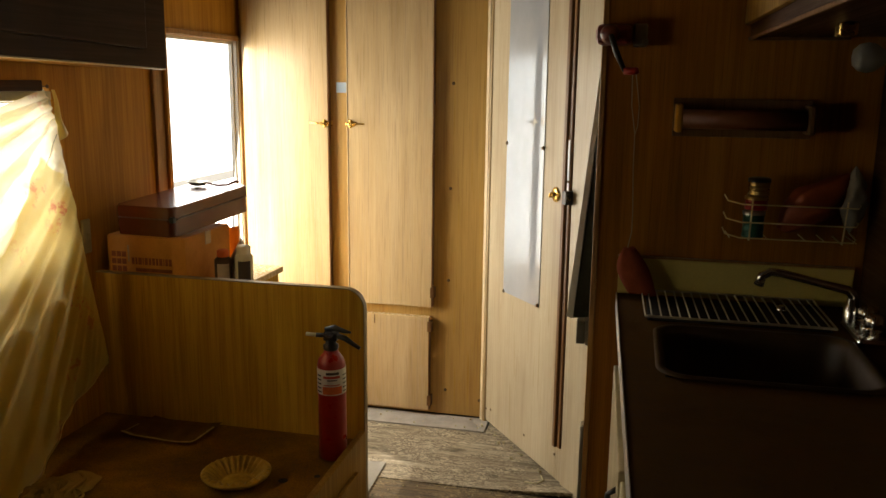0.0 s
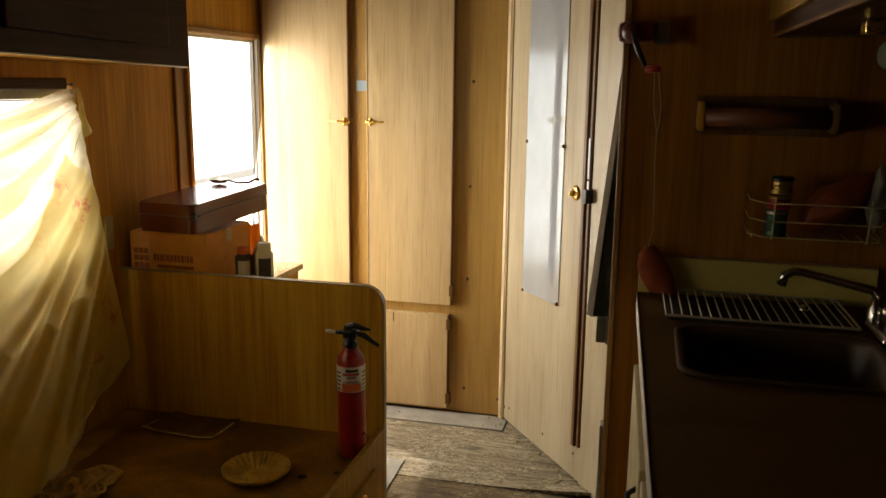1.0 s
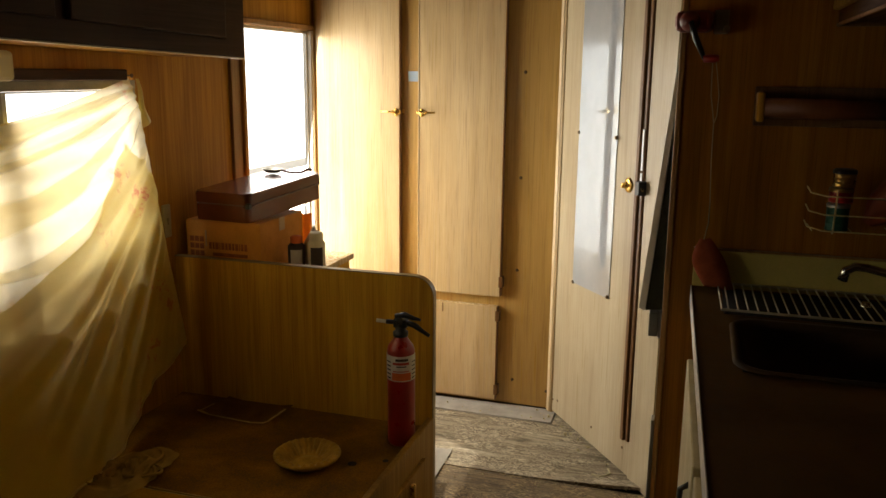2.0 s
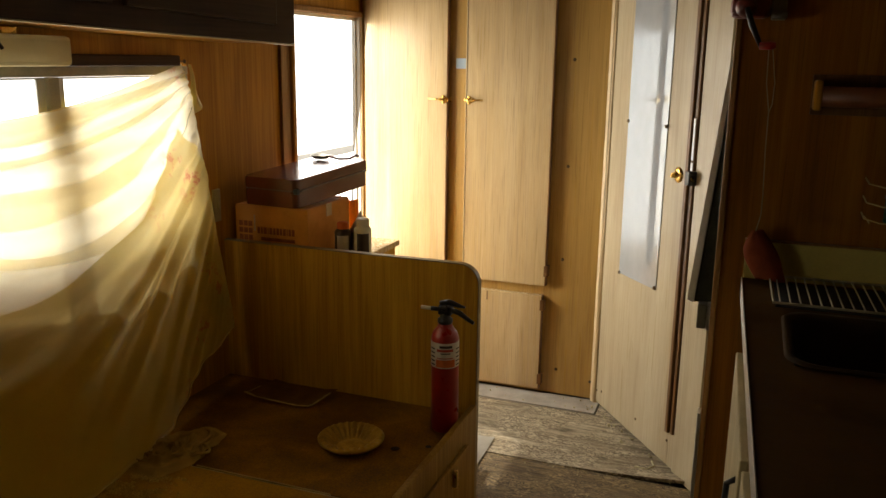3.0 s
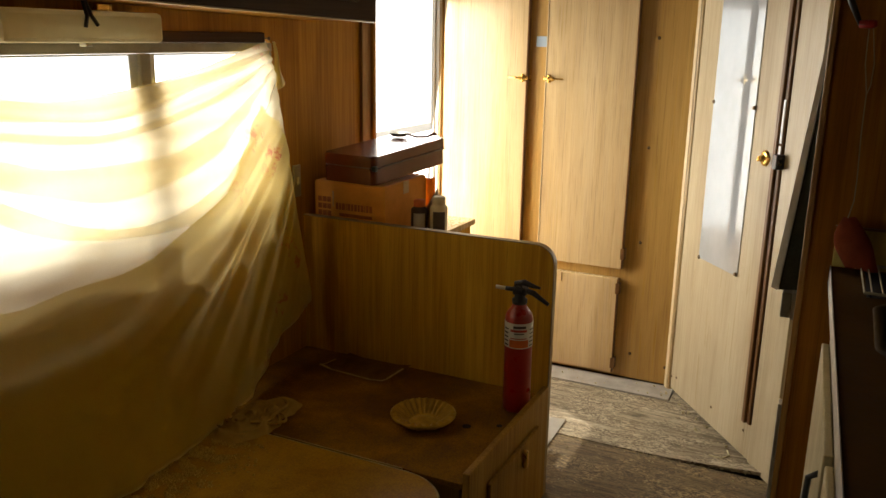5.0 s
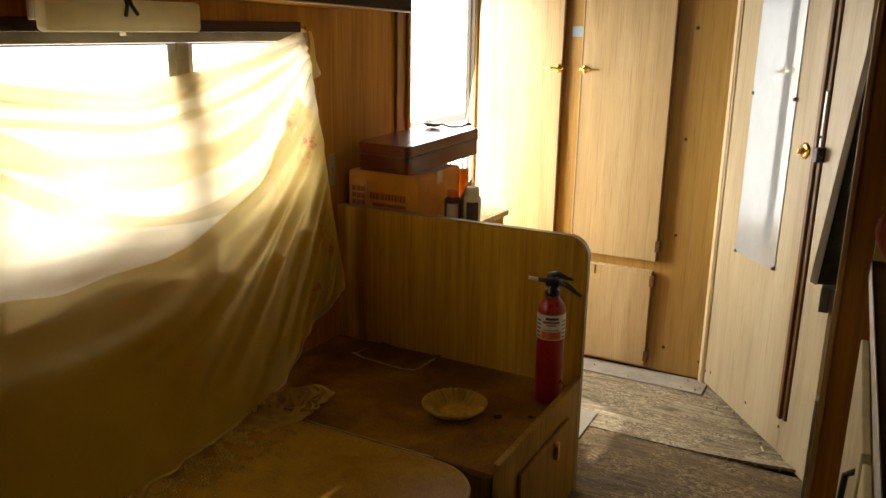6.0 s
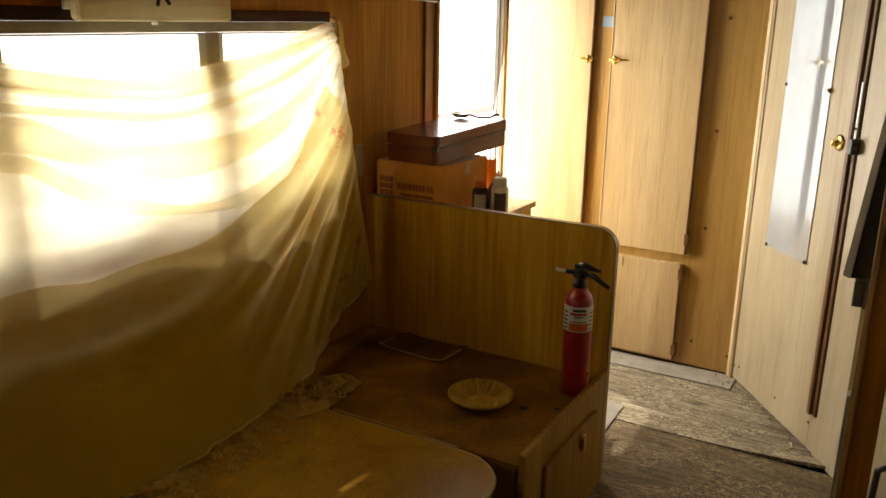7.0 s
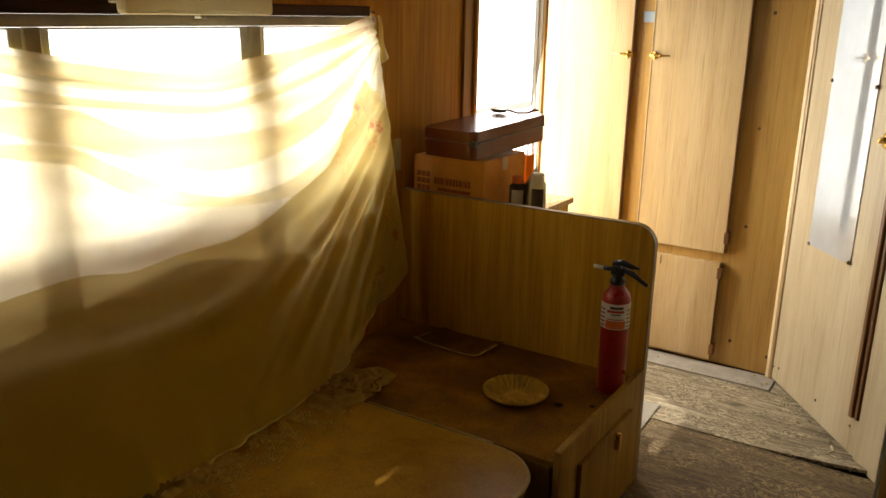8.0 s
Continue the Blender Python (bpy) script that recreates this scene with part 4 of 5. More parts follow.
bm = sheet(card_surface, 24, 18)
bmesh.ops.solidify(bm, geom=bm.faces, thickness=-0.0015)
card = thing("cardboard_sheet", (-1.25, 2.0, SEAT_Z), "dusty curled sheet of cardboard lying on the bench", "cardboard")
part("board", bm, dusty("dusty_card", (0.19, 0.085, 0.014), (0.34, 0.19, 0.04), 0.8, 0.4, 9.0), card)
# Pale strips: light caught by the curled edges, put into colour.
CARD_EDGE = plain("pale_card_edge", (0.50, 0.33, 0.10), 0.85, 0, 0.4, 40, 0.4)
for edge_of in (lambda t, k: (t, 0.055 * k * (0.8 + 0.5 * noise.noise(Vector((t * 7, 0, 0))))), lambda t, k: (1 - 0.035 * k * (0.8 + 0.5 * noise.noise(Vector((t * 7, 4, 0)))), 0.75 * t), lambda t, k: (0.03 * k, 0.5 * t)):
    part("lit_edge", sheet(lambda a, b: Vector(card_surface(*edge_of(a, b))) + Vector((0, 0, 0.0022 + 0.002 * b)), 40, 3), CARD_EDGE, card, "pale strip for the light on the curled edge")

# ---- chest behind the divider ----
chest = thing("low_chest", (-1.33, 2.33, 0.0), "pale wooden low chest standing under the corner window", "chest")
part("body", blk((WL + 0.016, PANEL_Y + 0.024, 0.002), (-1.150, 2.548, 0.681), 0.003), OAK_PANEL, chest)
part("top", blk((WL + 0.014, PANEL_Y + 0.022, 0.6815), (-1.138, 2.562, 0.702), 0.004), OAK, chest, "pale wood top board")

carton = thing("cardboard_box", (-1.38, 2.25, 0.702), "brown cardboard carton with red print and parcel tape", "box")
CX0, CX1, CY0, CY1, CZ = WL + 0.020, -1.252, 2.128, 2.40, 0.866
bm = bmesh.new()
for lo, hi in (((CX0, CY0), (CX1, CY0 + 0.004)), ((CX0, CY1 - 0.004), (CX1, CY1)), ((CX0, CY0 + 0.004), (CX0 + 0.004, CY1 - 0.004)), ((CX1 - 0.004, CY0 + 0.004), (CX1, CY1 - 0.004))):
    box(bm, (*lo, 0.703), (*hi, CZ))
box(bm, (CX0 + 0.004, CY0 + 0.004, 0.703), (CX1 - 0.004, CY1 - 0.004, 0.707))
part("body", bm, CARD, carton)
part("flap", blk((CX0 + 0.002, CY0 + 0.002, CZ + 0.0005), (CX1 - 0.002, (CY0 + CY1) / 2 - 0.002, CZ + 0.004)), CARD, carton)
part("flap", blk((CX0 + 0.002, (CY0 + CY1) / 2 + 0.002, CZ + 0.0005), (CX1 - 0.002, CY1 - 0.002, CZ + 0.004)), CARD, carton)
part("tape", blk((CX1 + 0.0005, CY0 + 0.115, CZ - 0.036), (CX1 + 0.0015, CY0 + 0.150, CZ + 0.004)), TAPE, carton, "strip of pale parcel tape")
part("tape", blk((CX0 + 0.066, CY0 - 0.0016, CZ - 0.076), (CX0 + 0.071, CY0 - 0.0004, CZ - 0.026)), TAPE, carton)
bm = bmesh.new()
for k in range(3):
    for j in range(3):
        box(bm, (CX0 + 0.012 + 0.017 * j, CY0 - 0.0012, CZ - 0.062 - 0.022 * k), (CX0 + 0.026 + 0.017 * j, CY0 - 0.0003, CZ - 0.046 - 0.022 * k))
part("print", bm, CARD_PRINT, carton, "block of red print")
bm = bmesh.new()
x = CX0 + 0.078
for w in (0.012, 0.009, 0.014, 0.006, 0.013, 0.011, 0.012, 0.010, 0.013, 0.006, 0.011, 0.012):
    box(bm, (x, CY0 - 0.0012, CZ - 0.083), (x + w - 0.003, CY0 - 0.0003, CZ - 0.062))
    x += w + 0.0005
box(bm, (CX0 + 0.09, CY0 - 0.0012, CZ - 0.104), (CX0 + 0.21, CY0 - 0.0003, CZ - 0.094))
part("print", bm, CARD_PRINT, carton, "line of worn red print")

case = thing("suitcase", (-1.37, 2.33, 0.87), "small oxblood leatherette suitcase lying on a carton", "suitcase")
CM = Matrix.Translation((-1.482, 2.137, 0.871)) @ Matrix.Rotation(radians(-5.0), 4, "Z") @ Matrix.Rotation(radians(3.0), 4, "X")


def round_slab(x1, y1, z0, z1, r):
    pts = []
    for cx, cy, a0 in ((x1 - r, r, -90), (x1 - r, y1 - r, 0), (r, y1 - r, 90), (r, r, 180)):
        for k in range(7):
            a = math.radians(a0 + 15 * k)
            pts.append((cx + r * math.cos(a), cy + r * math.sin(a)))
    bm = outline(pts, z0, z1, 0.004)
    bm.transform(CM)
    return bm


part("base", round_slab(0.200, 0.42, 0.0, 0.050, 0.022), CASE, case)
part("lid", round_slab(0.203, 0.422, 0.0545, 0.088, 0.022), CASE, case)
part("piping", round_slab(0.2055, 0.4245, 0.0502, 0.0543, 0.022), CASE_EDGE, case, "dark seam piping")
part("latch", blk((0.192, -0.004, 0.044), (0.2065, 0.010, 0.060), 0.002, CM), BLACK, case)

spoon = thing("metal_spoon", (-1.32, 2.48, 0.955), "old dark metal spoon lying on the suitcase", "spoon")
SP = CM @ pose(0.085, 0.345, 0.0885) @ Matrix.Scale(1.35, 4)
bm = lathe([(0.0, 0.004), (0.014, 0.006), (0.021, 0.012), (0.022, 0.0125), (0.015, 0.003), (0.0, 0.0)], 24, SP @ Matrix.Translation((-0.02, 0, 0)) @ Matrix.Diagonal((1.3, 0.9, 1, 1)))
part("bowl", bm, GREY_METAL, spoon, "", True)
part("handle", tube([SP @ Vector(p) for p in ((0.006, 0, 0.010), (0.035, 0.0, 0.005), (0.065, 0.0, 0.008), (0.085, 0.0, 0.017), (0.094, 0, 0.016))], [0.004, 0.004, 0.004, 0.005, 0.004], 8), CASE_EDGE, spoon, "dark handle", True)


def can(name, x, y, r, h, body, cap, label, wide_neck):
    ob = thing(name, (x, y, 0.702), label, "can")
    m = pose(x, y, 0.7025)
    part("body", lathe([(0.0, 0.0), (r - 0.002, 0.0), (r, 0.003), (r, h * 0.74), (r - 0.003, h * 0.77), (r * wide_neck, h * 0.82), (r * wide_neck, h * 0.84), (0, h * 0.84)], 28, m), body, ob, "", True)
    part("cap", lathe([(r * wide_neck + 0.002, h * 0.82), (r * wide_neck + 0.002, h * 0.97), (r * wide_neck - 0.002, h), (0, h)], 24, m), cap, ob, "", True)
    bm = bmesh.new()
    for k in range(6):
        a, b = (math.radians(-105 + 14 * j) for j in (k, k + 1))
        bm.faces.new([bm.verts.new(m @ Vector(((r + 0.0006) * math.cos(t), (r + 0.0006) * math.sin(t), z))) for t, z in ((a, 0.01), (b, 0.01), (b, h * 0.66), (a, h * 0.66))])
    part("label", bm, PAPER if body is not CREAM else INK, ob, "printed label")
    return ob


can("spray_can", -1.188, 2.232, 0.026, 0.118, INK, ORANGE, "dark spray can with white label and orange cap", 0.62)
can("plastic_bottle", -1.126, 2.246, 0.027, 0.132, CREAM, CREAM, "cream plastic bottle with a dark label", 0.7)


def torn(u, v):
    x = -1.300 + 0.080 * u
    return (x, 2.42 + 0.015 * math.sin(5 * u), 0.703 + v * (0.165 - 0.010 * math.sin(4 * u) - 0.012 * u + 0.004 * noise.noise(Vector((u * 9, 0, 0)))))


bm = sheet(torn, 16, 10)
bmesh.ops.solidify(bm, geom=bm.faces, thickness=0.004)
single("torn_carton", bm, CARD, "torn piece of brown carton standing on the chest", "cardboard")


def tissue(u, v):
    a = 2 * math.pi * u
    r = 0.026 * math.sin(math.pi * min(1, 0.1 + 0.9 * v)) * (1 + 0.4 * noise.noise(Vector((math.cos(a) * 2, math.sin(a) * 2, v * 4))))
    return (-1.165 + r * math.cos(a) + 0.012 * v, 2.285 + r * math.sin(a), 0.70 + 0.15 * v)


single("crumpled_wrapper", sheet(tissue, 24, 14), plain("clear_wrap", (0.55, 0.47, 0.36), 0.3), "crumpled pale plastic wrapper between the cans", "wrapper", True)

outlet = thing("wall_socket", (WL, 2.064, 0.87), "cream plastic wall socket plate", "socket")
part("plate", blk((WL, 2.036, 0.825), (WL + 0.008, 2.072, 0.925), 0.003), DIM_CREAM, outlet)
part("switch", blk((WL + 0.0082, 2.052, 0.865), (WL + 0.012, 2.066, 0.885), 0.001), DIM_CREAM, outlet)

# ---- kitchen side ----
worktop = thing("kitchen_worktop", (0.24, 0.9, 0.85), "worn brown worktop with a built-in sink", "worktop")
SX0, SX1, SY0, SY1 = 0.072, 0.385, 1.24, 1.50        # bowl


def skew(bm):
    """The free edge runs slightly out of square."""
    for v in bm.verts:
        if v.co.x < 0.05:
            v.co.x += (1.75 - v.co.y) * 0.036
    return bm


bm = bmesh.new()
z0, z1 = TOP_Z - 0.034, TOP_Z
box(bm, (-0.010, 0.30, z0), (SX0, PART_Y - 0.003, z1))
box(bm, (SX1, 0.30, z0), (WR - 0.002, PART_Y - 0.003, z1))
box(bm, (SX0, 0.30, z0), (SX1, SY0, z1))
box(bm, (SX0, SY1, z0), (SX1, PART_Y - 0.003, z1))
bmesh.ops.remove_doubles(bm, verts=bm.verts, dist=1e-5)
part("top", skew(bm), COUNTER, worktop)
part("edge_band", skew(blk((-0.0125, 0.30, z0), (-0.0105, PART_Y - 0.004, z1 + 0.0015), 0.0005)), ALU, worktop, "dull metal edge band")


def basin():
    bm = bmesh.new()
    rings = []
    for inset, z in ((-0.014, 0.004), (-0.010, 0.008), (-0.002, 0.006), (0.003, -0.006), (0.010, -0.10), (0.022, -0.135), (0.05, -0.145), (0.11, -0.148)):
        x0, x1, y0, y1 = SX0 + inset, SX1 - inset, SY0 + inset, SY1 - inset
        r = min(max(0.012, 0.045 - max(0, inset) * 0.3), (x1 - x0) / 2.1, (y1 - y0) / 2.1)
        ring = []
        for cx, cy, a0 in ((x1 - r, y0 + r, -90), (x1 - r, y1 - r, 0), (x0 + r, y1 - r, 90), (x0 + r, y0 + r, 180)):
            for k in range(7):
                a = math.radians(a0 + 15 * k)
                ring.append(bm.verts.new((cx + r * math.cos(a), cy + r * math.sin(a), TOP_Z + z)))
        rings.append(ring)
    n = len(rings[0])
    for a, b in zip(rings, rings[1:]):
        for k in range(n):
            bm.faces.new((a[k], a[(k + 1) % n], b[(k + 1) % n], b[k]))
    bm.faces.new(rings[-1][::-1])
    bmesh.ops.recalc_face_normals(bm, faces=bm.faces)
    return bm


sink = part("sink", basin(), SINK_MAT, worktop, "dark enamelled sink bowl", True)
part("drain", lathe([(0.0, 0.003), (0.026, 0.003), (0.034, 0.0)], 24, pose((SX0 + SX1) / 2, (SY0 + SY1) / 2, TOP_Z - 0.147)), STEEL, sink)

back = thing("backsplash", (0.22, PART_Y, TOP_Z), "cream laminate backsplash strip behind the worktop", "backsplash")
part("strip", blk((-0.010, PART_Y - 0.010, TOP_Z + 0.002), (0.452, PART_Y - 0.001, TOP_Z + 0.080), 0.002), BACKSPLASH, back)
part("cap", blk((-0.012, PART_Y - 0.0125, TOP_Z + 0.0805), (0.452, PART_Y - 0.001, TOP_Z + 0.0845), 0.001), TRIM_WOOD, back, "thin brown cap strip")

base = thing("sink_cabinet", (0.25, 1.0, 0.0), "pale painted cabinet below the sink", "cabinet")
part("body", skew(blk((0.006, 0.30, 0.002), (WR - 0.004, PART_Y - 0.004, 0.735))), DIM_CREAM, base)
part("rail", skew(blk((0.006, 0.30, 0.736), (0.024, PART_Y - 0.004, TOP_Z - 0.035))), DIM_CREAM, base)
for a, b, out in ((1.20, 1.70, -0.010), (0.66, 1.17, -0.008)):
    dd = part("door", skew(blk((out, a, 0.05), (0.004, b, 0.74), 0.003)), DIM_CREAM, base)
    hy = a + 0.06
    part("handle", skew(tube([(out + 0.002, hy, 0.56), (out - 0.012, hy, 0.57), (out - 0.014, hy, 0.62), (out - 0.012, hy, 0.67), (out + 0.002, hy, 0.68)], 0.005, 8)), BLACK, dd, "dark pull handle", True)

rack = thing("dish_rack", (0.2, 1.65, TOP_Z), "wire dish rack grid lying over the sink end", "rack")
RZ = TOP_Z + 0.010
RX0, RX1, RY0, RY1 = 0.046, 0.382, 1.545, 1.735
part("rim", tube([(RX0, RY0, RZ), (RX1, RY0, RZ), (RX1 - 0.004, RY1, RZ + 0.004), (RX0 - 0.006, RY1, RZ + 0.004)], 0.0028, 6, True), RACK_WIRE, rack)
for k in range(19):
    x = RX0 + (RX1 - RX0) * (k + 0.7) / 19.3
    part("wire", tube([(x, RY0, RZ + 0.001), (x - 0.005, RY1, RZ + 0.004)], 0.0016, 5), RACK_WIRE, rack)
for x in (RX0 + 0.01, RX1 - 0.01):
    for y in (RY0 + 0.01, RY1 - 0.01):
        part("foot", lathe([(0.0, 0.0), (0.004, 0.0), (0.004, 0.010), (0, 0.010)], 8, pose(x, y, TOP_Z + 0.0005)), BLACK, rack)
# Thin near-black slab laid on the worktop, not sunk into it.
part("tray_slab", blk((RX0 + 0.004, RY0 + 0.006, TOP_Z + 0.0005), (RX1 - 0.004, RY1 - 0.002, TOP_Z + 0.002)), DARK_GAP, rack, "flat dark drainer tray")
single("bottle_cap", lathe([(0.0, 0.010), (0.007, 0.010), (0.009, 0.002), (0.009, 0.0), (0, 0)], 16, pose(0.300, 1.628, RZ + 0.006)), CHROME, "shiny metal cap lying on the dish rack", "cap", True)

tap = thing("mixer_tap", (0.43, 1.50, TOP_Z), "chrome kitchen mixer tap with a swinging spout", "tap")
part("base_plate", blk((0.398, 1.465, TOP_Z + 0.0005), (0.448, 1.60, TOP_Z + 0.018), 0.008), CHROME, tap)
part("column", lathe([(0.015, 0.0), (0.0145, 0.026), (0.011, 0.032), (0.010, 0.044), (0, 0.046)], 24, pose(0.412, 1.580, TOP_Z + 0.016)), CHROME, tap, "", True)
part("spout", tube([(0.412, 1.580, 0.940), (0.411, 1.580, 0.952), (0.402, 1.580, 0.960), (0.355, 1.580, 0.970), (0.287, 1.584, 0.984), (0.268, 1.586, 0.985), (0.254, 1.588, 0.976), (0.249, 1.590, 0.958)], [0.009, 0.009, 0.0082, 0.0076, 0.0076, 0.008, 0.0085, 0.0095], 12), CHROME, tap, "", True)
for y in (1.490, 1.545):
    part("tap_handle", lathe([(0.010, 0.0), (0.010, 0.010), (0.016, 0.014), (0.017, 0.034), (0.012, 0.039), (0, 0.040)], 24, pose(0.430, y, TOP_Z + 0.016), lambda a, r, z: (0.002 * math.cos(6 * a) if z > 0.012 and r > 0.012 else 0)), CHROME, tap, "fluted chrome handle", True)

mitt = thing("pot_holder", (0.02, 1.735, 0.93), "rust red cloth pot holder hanging on a string", "pot holder")


def mitt_surface(u, v):
    a = 2 * math.pi * u
    w = 0.006 + 0.024 * math.sin(math.pi * min(1, 0.08 + 0.62 * v)) + 0.006 * v
    return (0.010 + 0.020 * v * v + 0.012 * v + w * math.cos(a) * (1 + 0.1 * math.sin(5 * v)), 1.722 - 0.012 * v + 0.013 * math.sin(a) * (0.6 + 0.4 * math.sin(3 * v)), 0.990 - 0.094 * v + 0.003 * math.sin(2 * a))


part("pad", sheet(mitt_surface, 28, 20), RED_CLOTH, mitt, "", True)
part("string", tube([(-0.003, 1.738, 1.345), (-0.001, 1.742, 1.28), (0.008, 1.744, 1.225), (0.009, 1.744, 1.15), (0.013, 1.743, 1.06), (0.013, 1.741, 1.02), (0.006, 1.735, 0.985)], 0.0013, 5), CORD, mitt, "thin pale string")
part("string", tube([(0.004, 1.738, 1.345), (0.014, 1.743, 1.28), (0.013, 1.744, 1.24), (0.008, 1.744, 1.222)], 0.0011, 5), CORD, mitt)

opener = thing("wall_can_opener", (-0.03, 1.72, 1.42), "dark red wall-mounted can opener with a crank", "can opener")
part("body", blk((-0.078, 1.690, 1.400), (-0.006, 1.742, 1.440), 0.012), plain("maroon_enamel", (0.17, 0.022, 0.014), 0.35), opener)
part("nose", lathe([(0.0, 0.030), (0.012, 0.028), (0.019, 0.014), (0.020, 0.0), (0, 0)], 24, pose(-0.050, 1.700, 1.420, 90)), plain("maroon_cap", (0.13, 0.018, 0.012), 0.4), opener, "", True)
part("bracket", blk((-0.005, 1.715, 1.398), (0.022, PART_Y - 0.002, 1.442), 0.003), STEEL, opener, "wall bracket")
part("bracket_lip", blk((0.012, 1.708, 1.400), (0.024, 1.7145, 1.412), 0.002), STEEL, opener)
crank = part("crank", tube([(-0.048, 1.672, 1.418), (-0.036, 1.668, 1.385), (-0.018, 1.668, 1.348)], [0.005, 0.006, 0.004], 8), BLACK, opener, "", True)
part("crank_knob", tube([(-0.020, 1.668, 1.349), (0.000, 1.666, 1.349), (0.008, 1.666, 1.350)], [0.007, 0.008, 0.006], 12), RED, crank, "red crank knob", True)

roll = thing("roll_holder", (0.21, 1.74, 1.26), "dark wooden paper roll holder on the partition", "holder")
part("back_board", blk((0.082, 1.744, 1.222), (0.345, PART_Y - 0.001, 1.298), 0.002), MOULD, roll)
part("end", blk((0.084, 1.690, 1.232), (0.098, 1.7435, 1.288), 0.004), OAK_DARK, roll, "honey wood end block")
# Right end in darker wood: its fade into shade is in the colour.
part("end", blk((0.328, 1.690, 1.232), (0.342, 1.7435, 1.288), 0.004), MOULD, roll)
part("rod", tube([(0.0985, 1.708, 1.258), (0.3275, 1.708, 1.258)], 0.019, 16), plain("red_brown_rod", (0.20, 0.062, 0.016), 0.45, 0, 0.4, 18), roll, "", True)

basket = thing("wire_basket", (0.31, 1.70, 1.03), "brass wire basket hung on the partition", "basket")
BX0, BX1, BY0 = 0.200, 0.425, 1.655
for z, dy in ((1.102, 0.0), (1.066, 0.006), (1.034, 0.014)):
    part("wire", tube([(BX0 - 0.006, PART_Y - 0.003, z + 0.004), (BX0 - 0.006, BY0 + 0.03 + dy, z), (BX0 + 0.018, BY0 + dy, z - 0.002), (BX1, BY0 + dy, z - 0.002), (BX1 + 0.01, BY0 + 0.03 + dy, z), (BX1 + 0.01, PART_Y - 0.003, z + 0.004)], 0.0015, 5), WIRE, basket)
for k, x in enumerate((0.236, 0.405)):
    part("wire", tube([(x, BY0 - 0.001, 1.112), (x, BY0 + 0.014, 1.028), (x, PART_Y - 0.003, 1.030)], 0.0018, 5), WIRE, basket)
for x in (0.20, 0.27, 0.34, 0.375, 0.43):
    part("wire", tube([(x, BY0 + 0.016, 1.031), (x, PART_Y - 0.003, 1.031)], 0.0012, 5), WIRE, basket)


def tin(x, y, z, r, h, mat, label, lid):
    ob = thing("tin", (x, y, z), label, "tin", "tins in the basket")
    m = pose(x, y, z)
    part("body", lathe([(0, 0), (r, 0), (r + 0.001, 0.003), (r, 0.006), (r, h * 0.3), (r + 0.0008, h * 0.32), (r, h * 0.34), (r, h * 0.6), (r + 0.0008, h * 0.62), (r, h * 0.64), (r, h - 0.004), (r + 0.001, h), (0, h)], 24, m), mat, ob, "", True)
    part("lid", lathe([(r + 0.0015, h), (r + 0.0015, h + 0.006), (r - 0.002, h + 0.008), (0, h + 0.008)], 24, m), lid, ob, "", True)


tin(0.246, 1.700, 1.030, 0.020, 0.045, GREEN_CAN, "small green tin standing in the wire basket", STEEL)
tin(0.249, 1.702, 1.0845, 0.021, 0.020, RED, "small red tin stacked on a green tin", GOLD_CAN)
tin(0.252, 1.703, 1.1135, 0.020, 0.026, GOLD_CAN, "small gold tin on top of the stack", BLACK)


def bag_surface(u, v):
    a = 2 * math.pi * u
    w = 0.040 * math.sin(math.pi * (0.05 + 0.95 * v)) + 0.004
    w *= 1 + 0.25 * noise.noise(Vector((math.cos(a) * 2, math.sin(a) * 2, v * 5)))
    return (0.300 + 0.115 * v + w * math.cos(a) * 0.8, 1.705 + w * math.sin(a) * 0.7, 1.045 + 0.115 * v + w * math.cos(a) * -0.5)


single("plastic_bag", sheet(bag_surface, 30, 20), plain("dark_red_plastic", (0.24, 0.050, 0.012), 0.5, spec=0.2), "crumpled dark red plastic bag in the wire basket", "bag", True)


def foil_surface(u, v):
    a = 2 * math.pi * u
    w = (0.024 * math.sin(math.pi * v) + 0.001) * (1 + 0.5 * noise.noise(Vector((math.cos(a) * 3, math.sin(a) * 3, v * 6))))
    return (0.425 + w * math.cos(a), 1.708 + w * math.sin(a), 1.045 + 0.13 * v)


single("clear_wrapper", sheet(foil_surface, 24, 18), plain("clear_film", (0.34, 0.31, 0.23), 0.16), "crumpled clear wrapper stuck in the wire basket", "wrapper", True)

cabinet = thing("wall_cabinet", (0.36, 1.5, 1.41), "dark brown wall cabinet above the sink", "cabinet")
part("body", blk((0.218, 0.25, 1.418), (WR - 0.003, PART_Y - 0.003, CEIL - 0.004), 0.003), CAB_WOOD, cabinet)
# Door wood paler than the body: window light on it put into colour.
part("door", blk((0.204, 0.90, 1.440), (0.2175, PART_Y - 0.02, CEIL - 0.02), 0.003), BENCH_WOOD, cabinet, "wooden cabinet door, paler to carry the light on it")
part("edging", blk((0.2145, 0.25, 1.411), (0.2215, PART_Y - 0.004, 1.4175), 0.002), MOULD, cabinet)
part("edging", blk((0.222, PART_Y - 0.011, 1.411), (0.40, PART_Y - 0.004, 1.4175), 0.002), MOULD, cabinet)
part("catch", blk((0.294, 1.355, 1.397), (0.320, 1.392, 1.4175), 0.004), BRASS, cabinet, "brass catch below the cabinet")

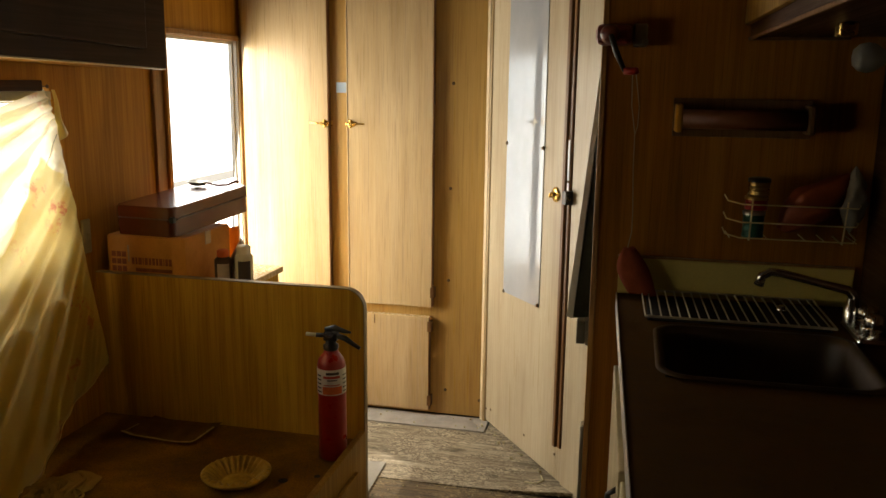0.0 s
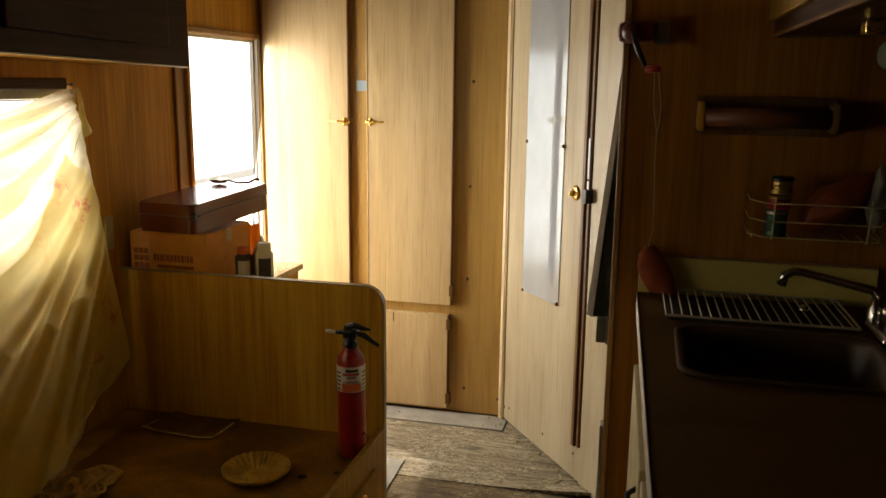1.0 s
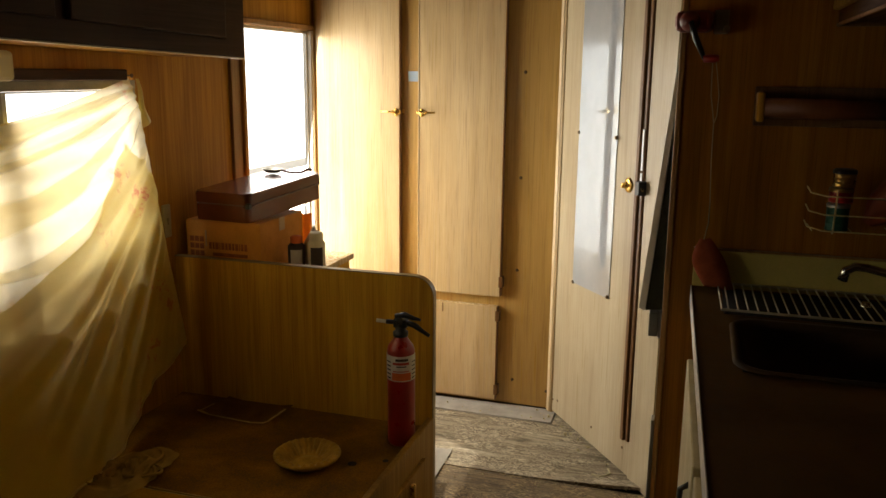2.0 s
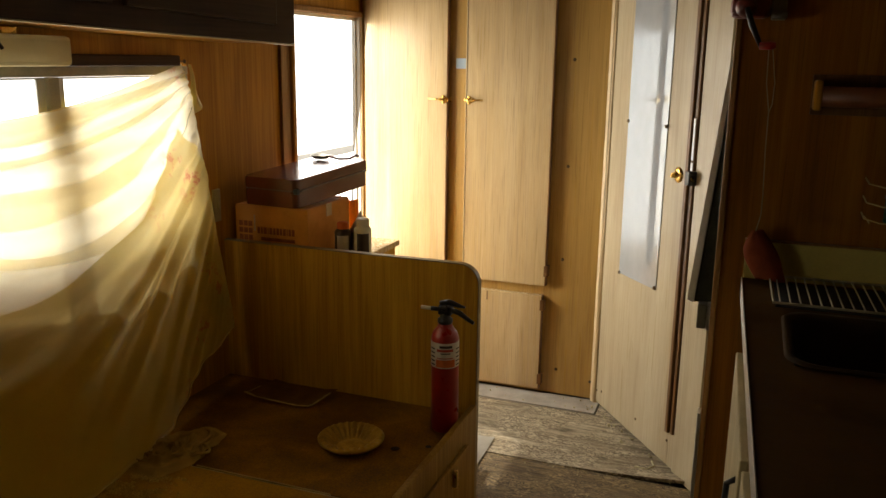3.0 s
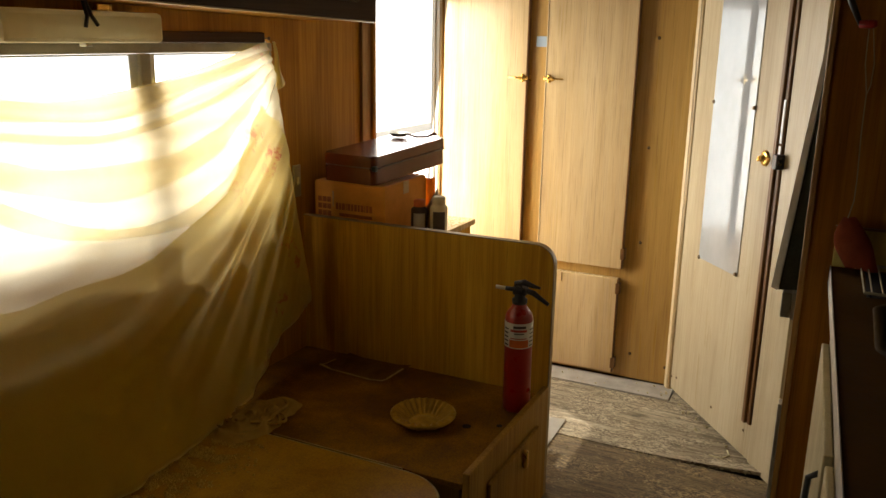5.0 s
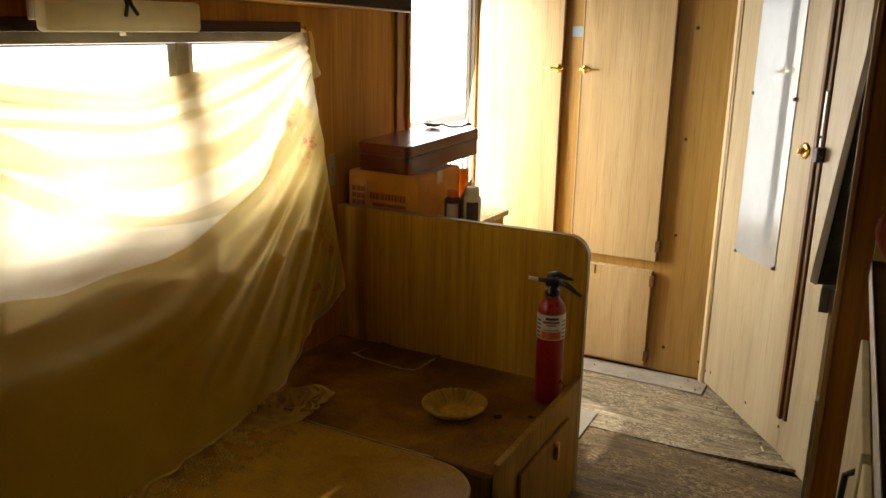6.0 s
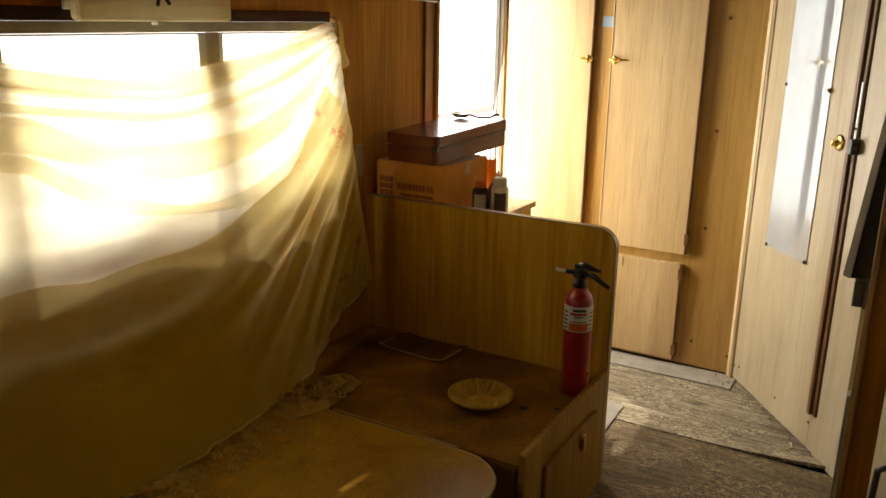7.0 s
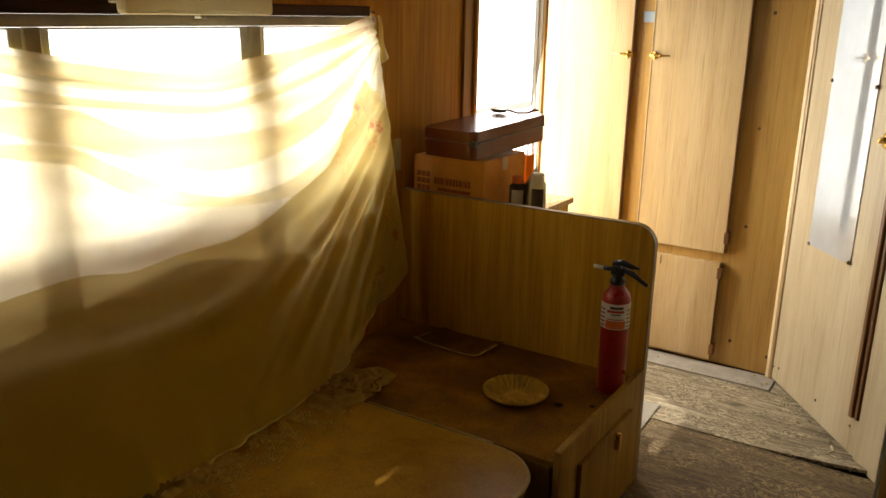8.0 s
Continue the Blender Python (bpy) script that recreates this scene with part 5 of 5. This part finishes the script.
bulb = thing("wall_lamp", (0.45, 1.70, 1.37), "bare frosted bulb in a wall lamp holder", "lamp")
part("bulb", lathe([(0.0, 0.0), (0.014, 0.002), (0.024, 0.012), (0.027, 0.026), (0.024, 0.040), (0.016, 0.050), (0.012, 0.056), (0, 0.056)], 28, pose(0.384, 1.66, 1.376, 0, 90, -10)), BULB, bulb, "frosted glass bulb", True)
part("holder", lathe([(0.013, 0.0), (0.014, 0.004), (0.014, 0.020), (0, 0.020)], 20, pose(0.438, 1.652, 1.376, 0, 90, -10)), BRASS, bulb, "", True)
part("chain", tube([(0.448, 1.645, 1.358), (0.449, 1.644, 1.345), (0.452, 1.644, 1.335)], 0.0018, 5), BRASS, bulb)

# ---- leaning folding leaf and bits by the washroom ----
fold = thing("folded_leaf", (-0.09, 1.9, 0.81), "grey metal folding leaf leaning off the washroom wall", "folding leaf")
bm = bmesh.new()
ya, yb = 1.800, 1.812
prof = [(-0.061, 1.392), (-0.066, 1.392), (-0.119, 0.812), (-0.105, 0.806), (-0.064, 1.30)]
bm2 = outline([(x, z) for x, z in prof], -0.25, 0.0)
bm2.transform(Matrix.Translation((0, 1.80, 0)) @ Matrix.Rotation(radians(90), 4, "X"))
part("face_sheet", bm2, WHITE_PAINT, fold, "white painted front board")
bm2 = outline([(-0.0625, 1.29), (-0.104, 0.808), (-0.064, 0.812), (-0.0618, 1.26)], -0.22, 0.0)
bm2.transform(Matrix.Translation((0, 1.802, 0)) @ Matrix.Rotation(radians(90), 4, "X"))
part("side_plate", bm2, LEAF_SIDE, fold, "dark glossy side")
bracket = thing("wall_bracket", (-0.08, 1.8, 0.78), "small grey metal bracket on the washroom wall", "bracket")
part("block", blk((-0.096, 1.80, 0.748), (-0.076, 1.84, 0.803), 0.003), GREY_METAL, bracket)
part("plate", blk((-0.0755, 1.802, 0.745), (-0.0622, 1.85, 0.803), 0.001), STEEL, bracket)
setting("trim_metal_strip", blk((PART_X - 0.008, PART_Y + 0.002, 0.0), (PART_X - 0.001, PART_Y + 0.034, 0.57), 0.001), ALU, "pale metal kick strip on the partition edge", "trim")

# ---- floor clutter ----
def scrap(u, v):
    a, b, c, d = Vector((-1.15, 2.33, 0)), Vector((-0.775, 2.36, 0)), Vector((-0.780, 2.590, 0)), Vector((-1.15, 2.60, 0))
    p = a.lerp(b, u).lerp(d.lerp(c, u), v)
    p.z = 0.003 + 0.004 * max(0, (u - 0.7) / 0.3) ** 2 + 0.001 * math.sin(9 * u + 4 * v)
    return p


bm = sheet(scrap, 20, 12)
bmesh.ops.solidify(bm, geom=bm.faces, thickness=-0.0015)
single("paper_scrap", bm, PAPER, "white paper sheet lying on the floor", "paper")

rng = random.Random(7)
CRUMB = plain("foam_crumb", (0.50, 0.44, 0.26), 0.9, 0, 0.4, 80)
protos = []
for k in range(4):
    bm = bmesh.new()
    bmesh.ops.create_icosphere(bm, subdivisions=1, radius=1.0)
    for v in bm.verts:
        v.co *= 0.7 + 0.5 * rng.random()
    me = bpy.data.meshes.new("crumb")
    bm.to_mesh(me)
    bm.free()
    me.materials.append(CRUMB)
    protos.append(me)


def crumb(x, y, z, r):
    ob = new("crumb", protos[rng.randrange(4)])
    ob.matrix_world = Matrix.Translation((x, y, z + r * 0.45)) @ Euler((rng.random() * 6, rng.random() * 6, rng.random() * 6)).to_matrix().to_4x4() @ Matrix.Diagonal((r, r * 0.8, r * 0.6, 1))
    tagged(ob, "small yellowish crumb of old foam on the floor", "crumb", "crumbs on the floor")


for k in range(26):                      # along the foot of the slanting door
    s = rng.random() * 0.66
    p = HINGE + WAY * s + Vector((-0.811, -0.585, 0)) * (0.012 + 0.05 * rng.random() ** 2)
    crumb(p.x, p.y, 0.004 if p.y > 2.93 else 0.002, 0.003 + 0.006 * rng.random() ** 2)
for k in range(24):                      # on the vinyl strip
    crumb(-1.0 + 0.5 * rng.random(), 2.95 + 0.09 * rng.random(), 0.004, 0.0025 + 0.004 * rng.random() ** 2)
for k in range(30):
    crumb(-0.72 + 0.55 * rng.random(), 2.15 + 0.32 * rng.random(), 0.0, 0.002 + 0.003 * rng.random())
single("string_end", tube([(-0.236, 2.62, 0.006), (-0.225, 2.585, 0.008), (-0.245, 2.555, 0.006), (-0.285, 2.56, 0.006)], 0.0035, 6), CRUMB, "bit of pale foam cord on the floor", "cord", True)
